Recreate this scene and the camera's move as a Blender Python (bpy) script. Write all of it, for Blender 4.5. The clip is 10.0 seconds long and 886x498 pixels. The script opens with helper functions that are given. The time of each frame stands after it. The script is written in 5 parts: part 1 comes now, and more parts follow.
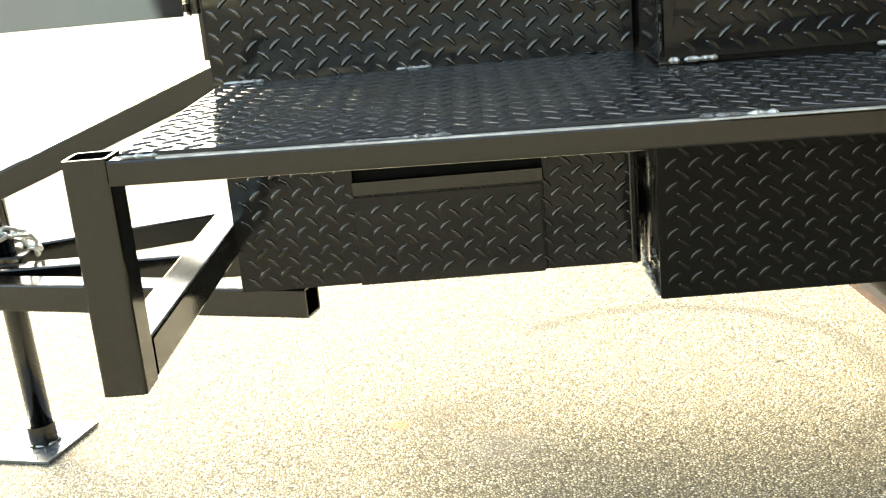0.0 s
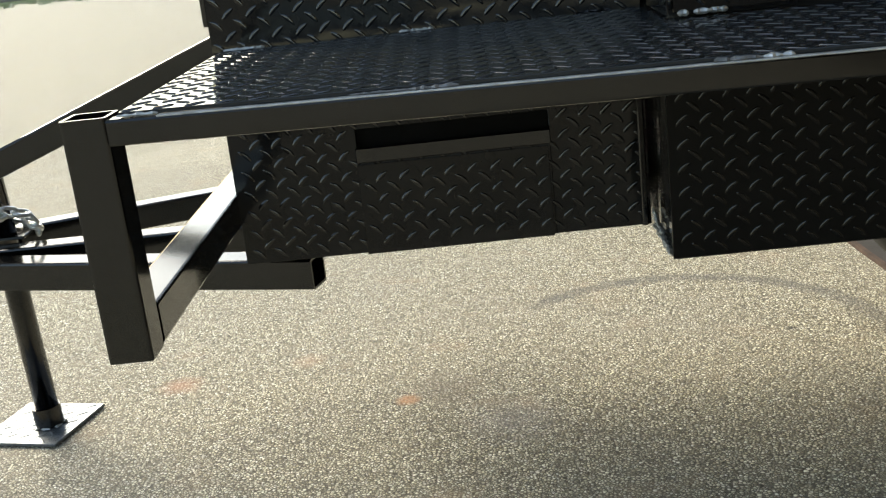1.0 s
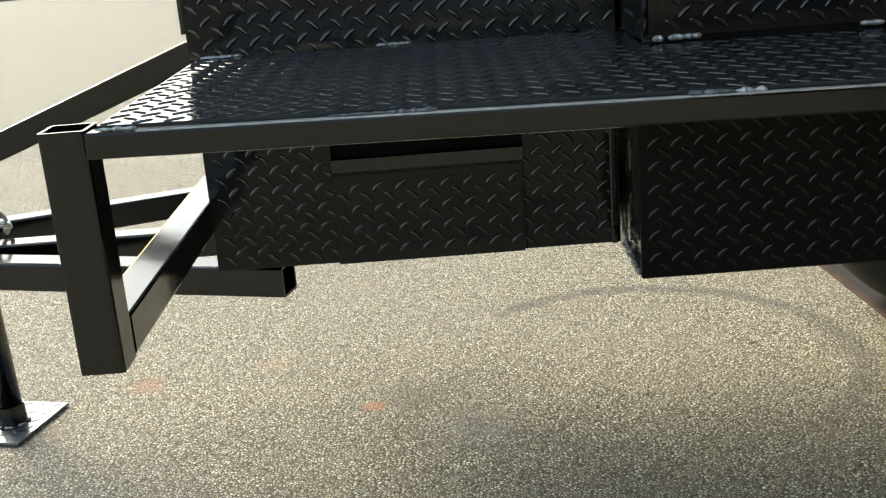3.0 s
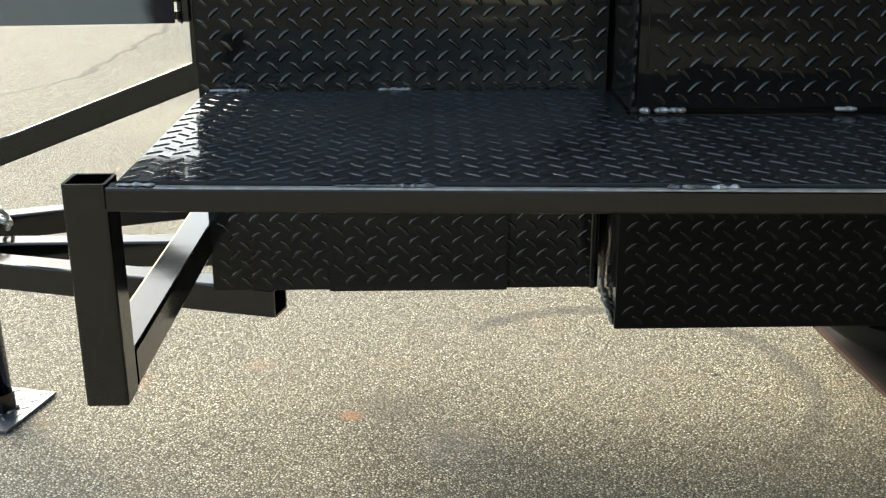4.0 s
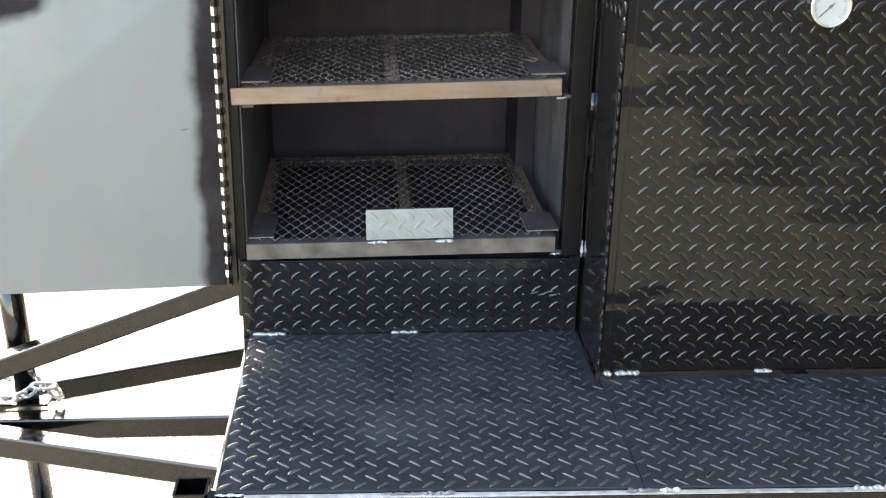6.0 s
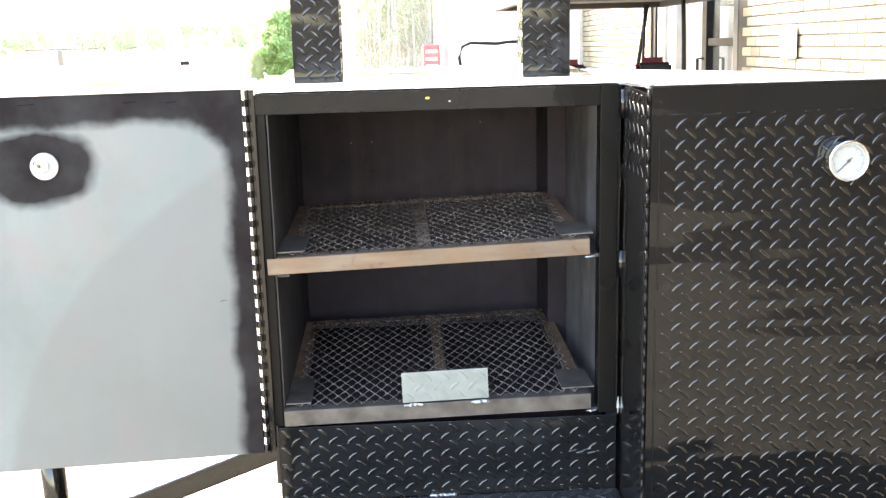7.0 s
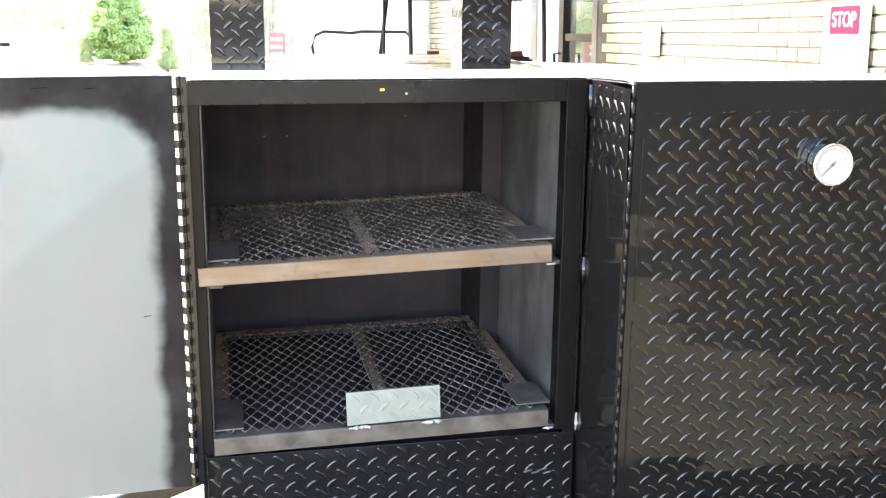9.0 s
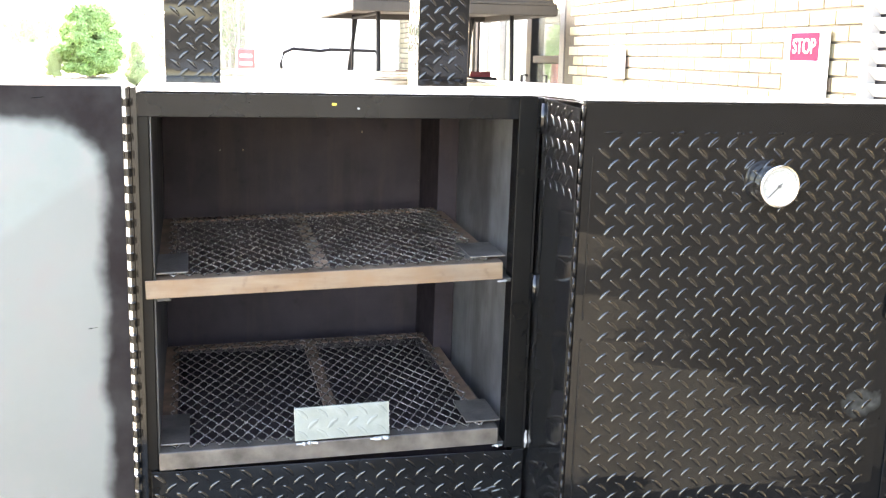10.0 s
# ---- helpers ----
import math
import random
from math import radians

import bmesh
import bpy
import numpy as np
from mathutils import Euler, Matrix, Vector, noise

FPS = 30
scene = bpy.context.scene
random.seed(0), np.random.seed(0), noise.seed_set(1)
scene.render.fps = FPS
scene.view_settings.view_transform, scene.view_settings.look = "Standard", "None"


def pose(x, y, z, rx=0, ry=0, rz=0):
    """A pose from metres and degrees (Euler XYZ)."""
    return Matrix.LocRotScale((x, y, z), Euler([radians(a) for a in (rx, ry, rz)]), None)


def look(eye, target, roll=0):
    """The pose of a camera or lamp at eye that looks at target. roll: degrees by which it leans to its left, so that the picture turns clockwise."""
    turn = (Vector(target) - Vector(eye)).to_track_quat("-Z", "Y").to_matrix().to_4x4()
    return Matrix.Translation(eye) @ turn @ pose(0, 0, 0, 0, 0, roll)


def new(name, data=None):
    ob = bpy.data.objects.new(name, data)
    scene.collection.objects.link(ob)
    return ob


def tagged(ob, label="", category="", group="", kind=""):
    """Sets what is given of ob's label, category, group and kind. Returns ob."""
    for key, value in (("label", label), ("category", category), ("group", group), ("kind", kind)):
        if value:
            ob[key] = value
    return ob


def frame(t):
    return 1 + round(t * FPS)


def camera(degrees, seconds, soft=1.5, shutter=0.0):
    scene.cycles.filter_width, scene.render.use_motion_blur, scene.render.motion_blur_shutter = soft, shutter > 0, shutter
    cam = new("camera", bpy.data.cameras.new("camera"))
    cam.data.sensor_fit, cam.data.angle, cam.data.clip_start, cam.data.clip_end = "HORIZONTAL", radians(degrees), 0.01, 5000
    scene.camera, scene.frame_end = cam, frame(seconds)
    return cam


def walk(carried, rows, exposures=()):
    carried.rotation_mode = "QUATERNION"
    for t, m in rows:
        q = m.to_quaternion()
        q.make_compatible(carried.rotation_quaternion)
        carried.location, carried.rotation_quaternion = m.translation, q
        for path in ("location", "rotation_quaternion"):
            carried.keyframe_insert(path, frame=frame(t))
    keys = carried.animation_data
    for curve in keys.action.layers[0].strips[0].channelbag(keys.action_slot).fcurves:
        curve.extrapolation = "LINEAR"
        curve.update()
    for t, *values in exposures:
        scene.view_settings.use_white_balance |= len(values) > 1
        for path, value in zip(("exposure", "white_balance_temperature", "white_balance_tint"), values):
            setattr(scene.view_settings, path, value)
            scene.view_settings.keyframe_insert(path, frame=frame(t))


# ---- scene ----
cam = camera(44.6, 10.0, 1.25)
EXPOSURES = [(0, 3.2, 9200, 3), (0.3, 2.7, 8700, 4), (0.6, 2.15, 7900, 4), (1.0, 1.75, 7800, 4), (2.7, 1.72, 7800, 4), (4.5, 2.04, 7600, 5),
             (5.0, 2.44, 7700, 7), (5.5, 2.80, 7800, 10), (6.0, 3.75, 8000, 14), (7.3, 4.10, 8100, 16), (8.5, 4.18, 8100, 16), (10, 4.45, 8100, 16)]
PATH = [
    (0, (0.397, -1.656, 0.956), (0.338, 0.263, 0.395), -5.1),
    (0.5, (0.379, -1.648, 0.917), (0.285, 0.27, 0.357), -6.9),
    (1, (0.384, -1.639, 0.914), (0.32, 0.275, 0.335), -6.4),
    (1.5, (0.378, -1.638, 0.931), (0.353, 0.273, 0.341), -4.7),
    (2, (0.374, -1.641, 0.936), (0.36, 0.272, 0.352), -4.2),
    (2.5, (0.378, -1.643, 0.94), (0.373, 0.271, 0.359), -4.6),
    (3.8, (0.369, -1.661, 1.022), (0.4, 0.234, 0.383), -1.4),
    (4, (0.366, -1.697, 1.075), (0.405, 0.195, 0.428), -0.2),
    (4.5, (0.364, -1.739, 1.142), (0.425, 0.148, 0.481), -0.3),
    (5, (0.336, -1.825, 1.374), (0.454, 0.025, 0.621), -1.1),
    (5.5, (0.284, -1.895, 1.524), (0.466, -0.065, 0.737), -0.7),
    (6, (0.251, -1.9, 1.661), (0.395, -0.038, 0.947), 1.1),
    (6.2, (0.255, -1.914, 1.668), (0.338, -0.023, 1.021), -0.1),
    (7.3, (0.253, -1.918, 1.704), (0.334, 0.031, 1.263), -1.8),
    (7.5, (0.242, -1.906, 1.704), (0.312, 0.043, 1.261), -1.9),
    (8, (0.161, -1.822, 1.701), (0.224, 0.128, 1.262), -0.1),
    (8.5, (0.1, -1.738, 1.683), (0.351, 0.195, 1.235), -0.1),
    (9, (0.065, -1.718, 1.686), (0.456, 0.184, 1.21), 0.6),
    (9.5, (0.062, -1.71, 1.688), (0.451, 0.199, 1.232), 0.9),
    (10, (0.095, -1.725, 1.68), (0.543, 0.174, 1.241), 1.8),
]
walk(cam, [(t, look(eye, target, roll)) for t, eye, target, roll in PATH], EXPOSURES)


# ---- world, sun, light ----
world = bpy.data.worlds.new("sky")
scene.world = world
world.use_nodes = True
wn = world.node_tree
sky = wn.nodes.new("ShaderNodeTexSky")
sky.sky_type = "NISHITA"
sky.sun_disc = False
SUN_AZ, SUN_EL = -36.0, 35.0
sky.sun_elevation, sky.sun_rotation = radians(SUN_EL), radians(SUN_AZ)
sky.air_density, sky.dust_density = 1.0, 1.2
bg = wn.nodes["Background"]
bg.inputs["Strength"].default_value = 0.135
wn.links.new(sky.outputs[0], bg.inputs["Color"])
sun = new("sun", bpy.data.lights.new("sun", "SUN"))
sun.data.energy, sun.data.angle, sun.data.color = 1.45, radians(32), (1.0, 0.985, 0.96)
s_dir = Vector((math.sin(radians(SUN_AZ)) * math.cos(radians(SUN_EL)),
                math.cos(radians(SUN_AZ)) * math.cos(radians(SUN_EL)), math.sin(radians(SUN_EL))))
sun.matrix_world = look(tuple(s_dir * 30), (0, 0, 0))


# ---- materials ----
class Nodes:
    """A short hand for node materials."""

    def __init__(self, name):
        self.mat = bpy.data.materials.new(name)
        self.mat.use_nodes = True
        self.t = self.mat.node_tree
        self.b = self.t.nodes["Principled BSDF"]
        self.co = self.t.nodes.new("ShaderNodeTexCoord").outputs["Object"]

    def put(self, kind, **ins):
        n = self.t.nodes.new(kind)
        for k, v in ins.items():
            self.to(n.inputs[k.replace("_", " ")], v)
        return n

    def to(self, socket, v):
        if isinstance(v, bpy.types.NodeSocket):
            self.t.links.new(v, socket)
        else:
            socket.default_value = v

    def math(self, op, a, b=0.0, clamp=False):
        n = self.t.nodes.new("ShaderNodeMath")
        n.operation, n.use_clamp = op, clamp
        self.to(n.inputs[0], a), self.to(n.inputs[1], b)
        return n.outputs[0]

    def noise(self, scale, detail=3.0, rough=0.55, co=None):
        return self.put("ShaderNodeTexNoise", Vector=co or self.co, Scale=scale, Detail=detail, Roughness=rough).outputs["Fac"]

    def ramp(self, fac, *stops):
        n = self.t.nodes.new("ShaderNodeValToRGB")
        e = n.color_ramp.elements
        while len(e) < len(stops):
            e.new(0.5)
        for el, (p, c) in zip(e, stops):
            el.position = p
            el.color = (*c, 1) if isinstance(c, tuple) else (c, c, c, 1)
        self.to(n.inputs[0], fac)
        return n.outputs[0]

    def mix(self, fac, a, b, mode="MIX"):
        n = self.t.nodes.new("ShaderNodeMix")
        n.data_type, n.blend_type = "RGBA", mode
        self.to(n.inputs[0], fac)
        for s, v in ((n.inputs[6], a), (n.inputs[7], b)):
            self.to(s, (*v, 1) if isinstance(v, tuple) else v)
        return n.outputs[2]

    def bump(self, height, strength, distance):
        self.to(self.b.inputs["Normal"], self.put("ShaderNodeBump", Height=height, Strength=strength, Distance=distance).outputs[0])

    def set(self, **ins):
        for k, v in ins.items():
            if isinstance(v, tuple):
                v = (*v, 1)
            self.to(self.b.inputs[k.replace("_", " ")], v)
        return self


def paint_black(name, rough=0.16, base=0.002, tint=(1.0, 1.0, 1.04), waves=0.5, ior=1.315, scuff=None):
    m = Nodes(name)
    n1, n2 = m.noise(9, 4), m.noise(140, 2)
    col = m.ramp(n1, (0.3, tuple(base * k for k in tint)), (0.75, tuple(base * 1.65 * k for k in tint)))
    dust = m.ramp(m.noise(420, 2), (0.68, 0.0), (0.78, 0.35))
    col = m.mix(m.math("MULTIPLY", dust, 0.12), col, (0.10, 0.10, 0.10))
    if scuff:
        # paint rubbed through to dull steel round one spot: (x, y, half width, half height)
        at = m.put("ShaderNodeSeparateXYZ", Vector=m.co)
        dx = m.math("DIVIDE", m.math("SUBTRACT", at.outputs[0], scuff[0]), scuff[2])
        dy = m.math("DIVIDE", m.math("SUBTRACT", at.outputs[1], scuff[1]), scuff[3])
        far = m.math("ADD", m.math("ADD", m.math("MULTIPLY", dx, dx), m.math("MULTIPLY", dy, dy)), m.math("MULTIPLY", m.noise(38, 4), 1.1))
        rub = m.math("MULTIPLY", m.ramp(far, (0.55, 1.0), (1.0, 0.0)), m.ramp(m.noise(90, 3), (0.35, 0.35), (0.65, 1.0)))
        col = m.mix(rub, col, (0.055, 0.060, 0.060))
    m.set(Base_Color=col,
          Roughness=m.math("ADD", m.math("MULTIPLY", n1, 0.08), rough - 0.04), IOR=ior)
    # rolled sheet is never quite flat: long shallow waves under a fine orange peel
    wide = m.put("ShaderNodeMapping", Vector=m.co, Scale=(2.2, 8.0, 2.2)).outputs[0]
    m.bump(m.math("ADD", m.math("MULTIPLY", n2, 0.0025), m.math("ADD", m.noise(1.0, 2, 0.4, wide), m.math("MULTIPLY", m.noise(22, 2), 0.035))), waves, 0.02)
    return m.mat


def plain(name, colour, rough=0.5, metal=0.0, vary=0.25, scale=12.0, bump=0.1, gloss=0.5):
    m = Nodes(name)
    n1, n2 = m.noise(scale, 4), m.noise(scale * 14, 3)
    lo, hi = tuple(c * (1 - vary) for c in colour), tuple(min(1, c * (1 + vary)) for c in colour)
    col = m.mix(m.ramp(n1, (0.3, 0.0), (0.7, 1.0)), lo, hi)
    m.set(Base_Color=col, Roughness=m.math("ADD", m.math("MULTIPLY", n2, 0.2), rough - 0.1), Metallic=metal, Specular_IOR_Level=gloss)
    m.bump(n2, bump, 0.001)
    return m.mat


BLACK = paint_black("black_enamel", 0.085, 0.0058, ior=1.345)
DOORBLACK = paint_black("rubbed_black_enamel", 0.085, 0.0055, ior=1.37, scuff=(0.530, 0.274, 0.062, 0.042))
SATIN = paint_black("black_tube_paint", 0.12, 0.0015, waves=0.03, ior=1.56)
JAMB = paint_black("flat_jamb_enamel", 0.25, 0.0035, waves=0.03, ior=1.24)
# pale bluish base stands in for the sky mirrored in the foot
FOOT = plain("sky_toned_foot_steel", (0.15, 0.165, 0.18), 0.30, 0.6, 0.35, 25, 0.2)
# lug paint made glossier than the plate's, to strengthen the sky glints
LUGGLINT = paint_black("glint_lug_enamel", 0.09, 0.004, waves=0.02, ior=1.60)
# dust film on the shelf; its bluish base also holds the sky's reflection
SHELFBLACK = paint_black("dusty_sky_tinted_enamel", 0.10, 0.0195, (0.92, 1.0, 1.07), 0.10, 1.33)
# paler, glossier base puts the glints of the shelf lugs into the paint
SHELFLUG = paint_black("pale_glint_shelf_enamel", 0.11, 0.030, (0.96, 1.0, 1.04), 0.05, 1.66)
FIREBLACK = paint_black("dark_matt_enamel", 0.40, 0.0042, (1.10, 1.0, 0.92), 0.1, 1.20)
# firebox lugs, also given extra gloss to raise their glints
FIRELUG = paint_black("glint_firebox_lug_enamel", 0.07, 0.0035, (1.10, 1.0, 0.92), 0.02, 1.40)
TUBE_IN = plain("tube_inside", (0.004, 0.004, 0.004), 0.8, 0.0, 0.25, 12, 0.1, 0.1)
WELD = plain("weld_metal", (0.46, 0.46, 0.45), 0.4, 0.6, 0.3, 60, 0.5)
MESHSTEEL = plain("grate_steel", (0.35, 0.325, 0.305), 0.26, 0.7, 0.55, 14, 0.3)
BRIGHTTOP = plain("bare_bright_sheet", (0.55, 0.55, 0.55), 0.4, 0.35, 0.15, 6, 0.1)
DULLWELD = plain("dull_weld", (0.16, 0.16, 0.16), 0.5, 0.5, 0.3, 60, 0.5)
CHROME = plain("chrome", (0.75, 0.75, 0.75), 0.12, 1.0, 0.05)
ZINC = plain("zinc_chain", (0.55, 0.56, 0.56), 0.3, 0.9, 0.25, 40)
RUBBER = plain("tyre_rubber", (0.020, 0.019, 0.018), 0.75, 0.0, 0.3, 18)
WHITE = plain("white_paint", (0.80, 0.80, 0.79), 0.4, 0.0, 0.06, 4)
RED = plain("faded_red_paint", (0.42, 0.13, 0.13), 0.6, 0.0, 0.2, 9)
DARKRED = plain("dark_red_vinyl", (0.10, 0.008, 0.012), 0.5, 0.0, 0.15, 9)
PINK = plain("sign_red", (0.21, 0.010, 0.030), 0.8, 0.0, 0.1, 9, 0.1, 0.05)
DARKFRAME = plain("dark_bronze", (0.011, 0.011, 0.013), 0.6, 0.0, 0.25, 12, 0.1, 0.12)
MORTAR = plain("mortar", (0.048, 0.042, 0.031), 0.9, 0.0, 0.15, 30, 0.4)
# the underside's shade is put into this dark canopy colour
CANOPYSHADE = plain("shade_dark_canopy", (0.034, 0.029, 0.026), 0.6, 0.0, 0.25, 3)
STEELBLUE = plain("blue_grey_frame", (0.060, 0.068, 0.080), 0.5, 0.1, 0.1, 6, 0.1, 0.2)
CANOPY = plain("canopy_plastic", (0.42, 0.40, 0.38), 0.6, 0.0, 0.15, 6)
YELLOW = plain("paint_fleck", (0.75, 0.55, 0.08), 0.6)
# near-black sheet colour in place of the shade round the wheel
RECESSBLACK = plain("recess_dark_sheet", (0.004, 0.004, 0.004), 0.8, 0.0, 0.35, 7, 0.3, 0.05)
# concrete coloured near black for the shade that lies on it
SHADESTRIP = plain("shade_dark_concrete", (0.019, 0.017, 0.0155), 0.85, 0.0, 0.25, 9, 0.3)
BROWNEDGE = plain("dark_brown_edge", (0.050, 0.026, 0.016), 0.85, 0.0, 0.4, 20, 0.3)
CURBLIP = plain("pale_bluish_lip", (0.32, 0.35, 0.37), 0.6, 0.0, 0.3, 20, 0.3)
TAN = plain("faded_kerb_paint", (0.62, 0.52, 0.34), 0.8)
# bark of the far woods, lightened to hold distance haze in its colour
HAZEBARK = plain("haze_pale_bark", (0.36, 0.325, 0.285), 0.9, 0.0, 0.25, 3, 0.3)
BARK = plain("bark", (0.20, 0.17, 0.14), 0.9, 0.0, 0.3, 8, 0.5)


def rusty():
    """Mill-finish angle iron, rubbed bright along the middle and browned by rust and smoke."""
    m = Nodes("rusty_angle_iron")
    n1, n2, n3 = m.noise(14, 5), m.noise(60, 4), m.noise(5, 3)
    along = m.noise(1.0, 4, 0.6, m.put("ShaderNodeMapping", Vector=m.co, Scale=(9.0, 9.0, 48.0)).outputs[0])
    col = m.mix(m.ramp(along, (0.30, 0.0), (0.72, 1.0)), (0.155, 0.100, 0.066), (0.215, 0.165, 0.125))
    col = m.mix(m.ramp(n1, (0.52, 0.0), (0.70, 0.6)), col, (0.185, 0.115, 0.070))
    col = m.mix(m.ramp(n2, (0.60, 0.0), (0.76, 0.6)), col, (0.095, 0.060, 0.043))
    col = m.mix(m.ramp(n3, (0.5, 0.0), (0.7, 0.5)), col, (0.165, 0.155, 0.145))
    m.set(Base_Color=col, Roughness=m.math("ADD", m.math("MULTIPLY", n2, 0.25), 0.32), Metallic=0.5)
    m.bump(n2, 0.25, 0.001)
    return m.mat


def sooty():
    """Smoke-blackened lining with runs, scratches and a few pale flecks."""
    m = Nodes("smoke_stained_steel")
    n1, n2, n3 = m.noise(4.5, 5, 0.6), m.noise(30, 4), m.noise(110, 3)
    col = m.mix(m.ramp(n1, (0.32, 0.0), (0.70, 1.0)), (0.017, 0.0125, 0.0155), (0.044, 0.034, 0.040))
    run = m.noise(1.0, 4, 0.6, m.put("ShaderNodeMapping", Vector=m.co, Scale=(26.0, 26.0, 2.2)).outputs[0])
    col = m.mix(m.ramp(run, (0.52, 0.0), (0.72, 0.5)), col, (0.060, 0.042, 0.036))
    col = m.mix(m.ramp(n2, (0.62, 0.0), (0.80, 0.5)), col, (0.010, 0.008, 0.011))
    col = m.mix(m.ramp(m.noise(75, 2), (0.775, 0.0), (0.80, 0.8)), col, (0.16, 0.15, 0.14))
    m.set(Base_Color=col, Roughness=m.math("ADD", m.math("MULTIPLY", n2, 0.3), 0.50), Specular_IOR_Level=0.14)
    m.bump(n3, 0.25, 0.001)
    return m.mat


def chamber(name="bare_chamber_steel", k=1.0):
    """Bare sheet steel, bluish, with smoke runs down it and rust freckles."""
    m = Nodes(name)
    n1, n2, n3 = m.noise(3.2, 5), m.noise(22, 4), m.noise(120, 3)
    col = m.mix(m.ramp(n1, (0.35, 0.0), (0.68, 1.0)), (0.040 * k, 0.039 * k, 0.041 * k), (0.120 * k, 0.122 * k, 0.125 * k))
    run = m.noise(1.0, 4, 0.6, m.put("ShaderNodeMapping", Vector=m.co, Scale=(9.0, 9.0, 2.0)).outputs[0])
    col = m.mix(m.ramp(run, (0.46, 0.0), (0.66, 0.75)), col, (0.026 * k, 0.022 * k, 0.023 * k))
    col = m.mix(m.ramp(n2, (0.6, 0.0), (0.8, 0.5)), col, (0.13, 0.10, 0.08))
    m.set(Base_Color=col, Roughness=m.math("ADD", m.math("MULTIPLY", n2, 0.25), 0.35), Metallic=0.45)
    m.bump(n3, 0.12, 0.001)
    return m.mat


DOOR_W, DOOR_H = 0.64, 0.679


def door_steel():
    """Mill scale steel with black overspray round the edge and round the stem of the dial."""
    m = Nodes("mill_scale_steel_with_overspray")
    n1, n2, n3 = m.noise(2.2, 4), m.noise(9, 5), m.noise(80, 3)
    col = m.mix(m.ramp(n1, (0.35, 0.0), (0.65, 1.0)), (0.148, 0.171, 0.170), (0.180, 0.202, 0.201))
    col = m.mix(m.ramp(m.noise(3.1, 3), (0.52, 0.0), (0.62, 0.55)), col, (0.205, 0.174, 0.166))
    col = m.mix(m.ramp(m.noise(150, 2), (0.73, 0.0), (0.77, 0.6)), col, (0.16, 0.13, 0.11))
    cloud = m.noise(5.5, 5, 0.62)
    col = m.mix(m.ramp(cloud, (0.40, 0.0), (0.66, 0.55)), col, (0.200, 0.240, 0.242))
    col = m.mix(m.ramp(m.noise(11, 4), (0.50, 0.0), (0.68, 0.55)), col, (0.198, 0.160, 0.168))
    streak = m.noise(1.0, 4, 0.6, m.put("ShaderNodeMapping", Vector=m.co, Scale=(14.0, 14.0, 3.5)).outputs[0])
    col = m.mix(m.ramp(streak, (0.52, 0.0), (0.78, 0.10)), col, (0.30, 0.31, 0.31))
    col = m.mix(m.ramp(m.noise(46, 3), (0.70, 0.0), (0.76, 0.35)), col, (0.22, 0.15, 0.12))
    xyz = m.put("ShaderNodeSeparateXYZ", Vector=m.co)
    x, z = xyz.outputs[0], xyz.outputs[2]
    # the rim of an old tide mark, a wide arc across the lower part
    ax, az = m.math("SUBTRACT", x, 0.30), m.math("ADD", z, 0.144)
    arc = m.math("SQRT", m.math("ADD", m.math("MULTIPLY", ax, ax), m.math("MULTIPLY", az, az)))
    col = m.mix(m.ramp(m.math("ADD", arc, m.math("MULTIPLY", n1, 0.06)), (0.790, 0.55), (0.806, 0.0)), col, (0.148, 0.150, 0.148))
    wob = m.math("MULTIPLY", m.math("SUBTRACT", m.noise(7, 4), 0.5), 0.060)
    # bands: hinge side, top; and a round corner between them
    e1 = m.math("ADD", m.math("MULTIPLY", x, -1.0), wob)
    e2 = m.math("ADD", m.math("SUBTRACT", DOOR_H, z), wob)
    a = m.math("MAXIMUM", m.math("SUBTRACT", 0.094, e1), 0.0)
    b = m.math("MAXIMUM", m.math("SUBTRACT", 0.115, e2), 0.0)
    r = m.math("SQRT", m.math("ADD", m.math("MULTIPLY", a, a), m.math("MULTIPLY", b, b)))
    edge = m.ramp(r, (0.048, 0.0), (0.068, 1.0))
    dx = m.math("ADD", x, 0.358)
    dz = m.math("SUBTRACT", z, 0.556)
    d = m.math("SQRT", m.math("ADD", m.math("MULTIPLY", dx, dx), m.math("MULTIPLY", m.math("MULTIPLY", dz, dz), 2.0)))
    lump = m.math("MULTIPLY", m.math("SUBTRACT", m.noise(9.5, 3), 0.5), 0.07)
    blot = m.ramp(m.math("ADD", d, lump), (0.082, 1.0), (0.108, 0.0))
    mask = m.math("MAXIMUM", edge, blot)
    mask = m.math("MULTIPLY", mask, m.ramp(n2, (0.25, 0.88), (0.6, 1.0)))
    m.set(Base_Color=m.mix(mask, col, (0.0095, 0.0065, 0.008)), Specular_IOR_Level=m.math("SUBTRACT", 0.5, m.math("MULTIPLY", mask, 0.38)), Metallic=m.math("SUBTRACT", 0.25, m.math("MULTIPLY", mask, 0.25)),
          Roughness=m.math("ADD", m.math("MULTIPLY", n2, 0.2), 0.38))
    m.bump(n3, 0.08, 0.001)
    return m.mat


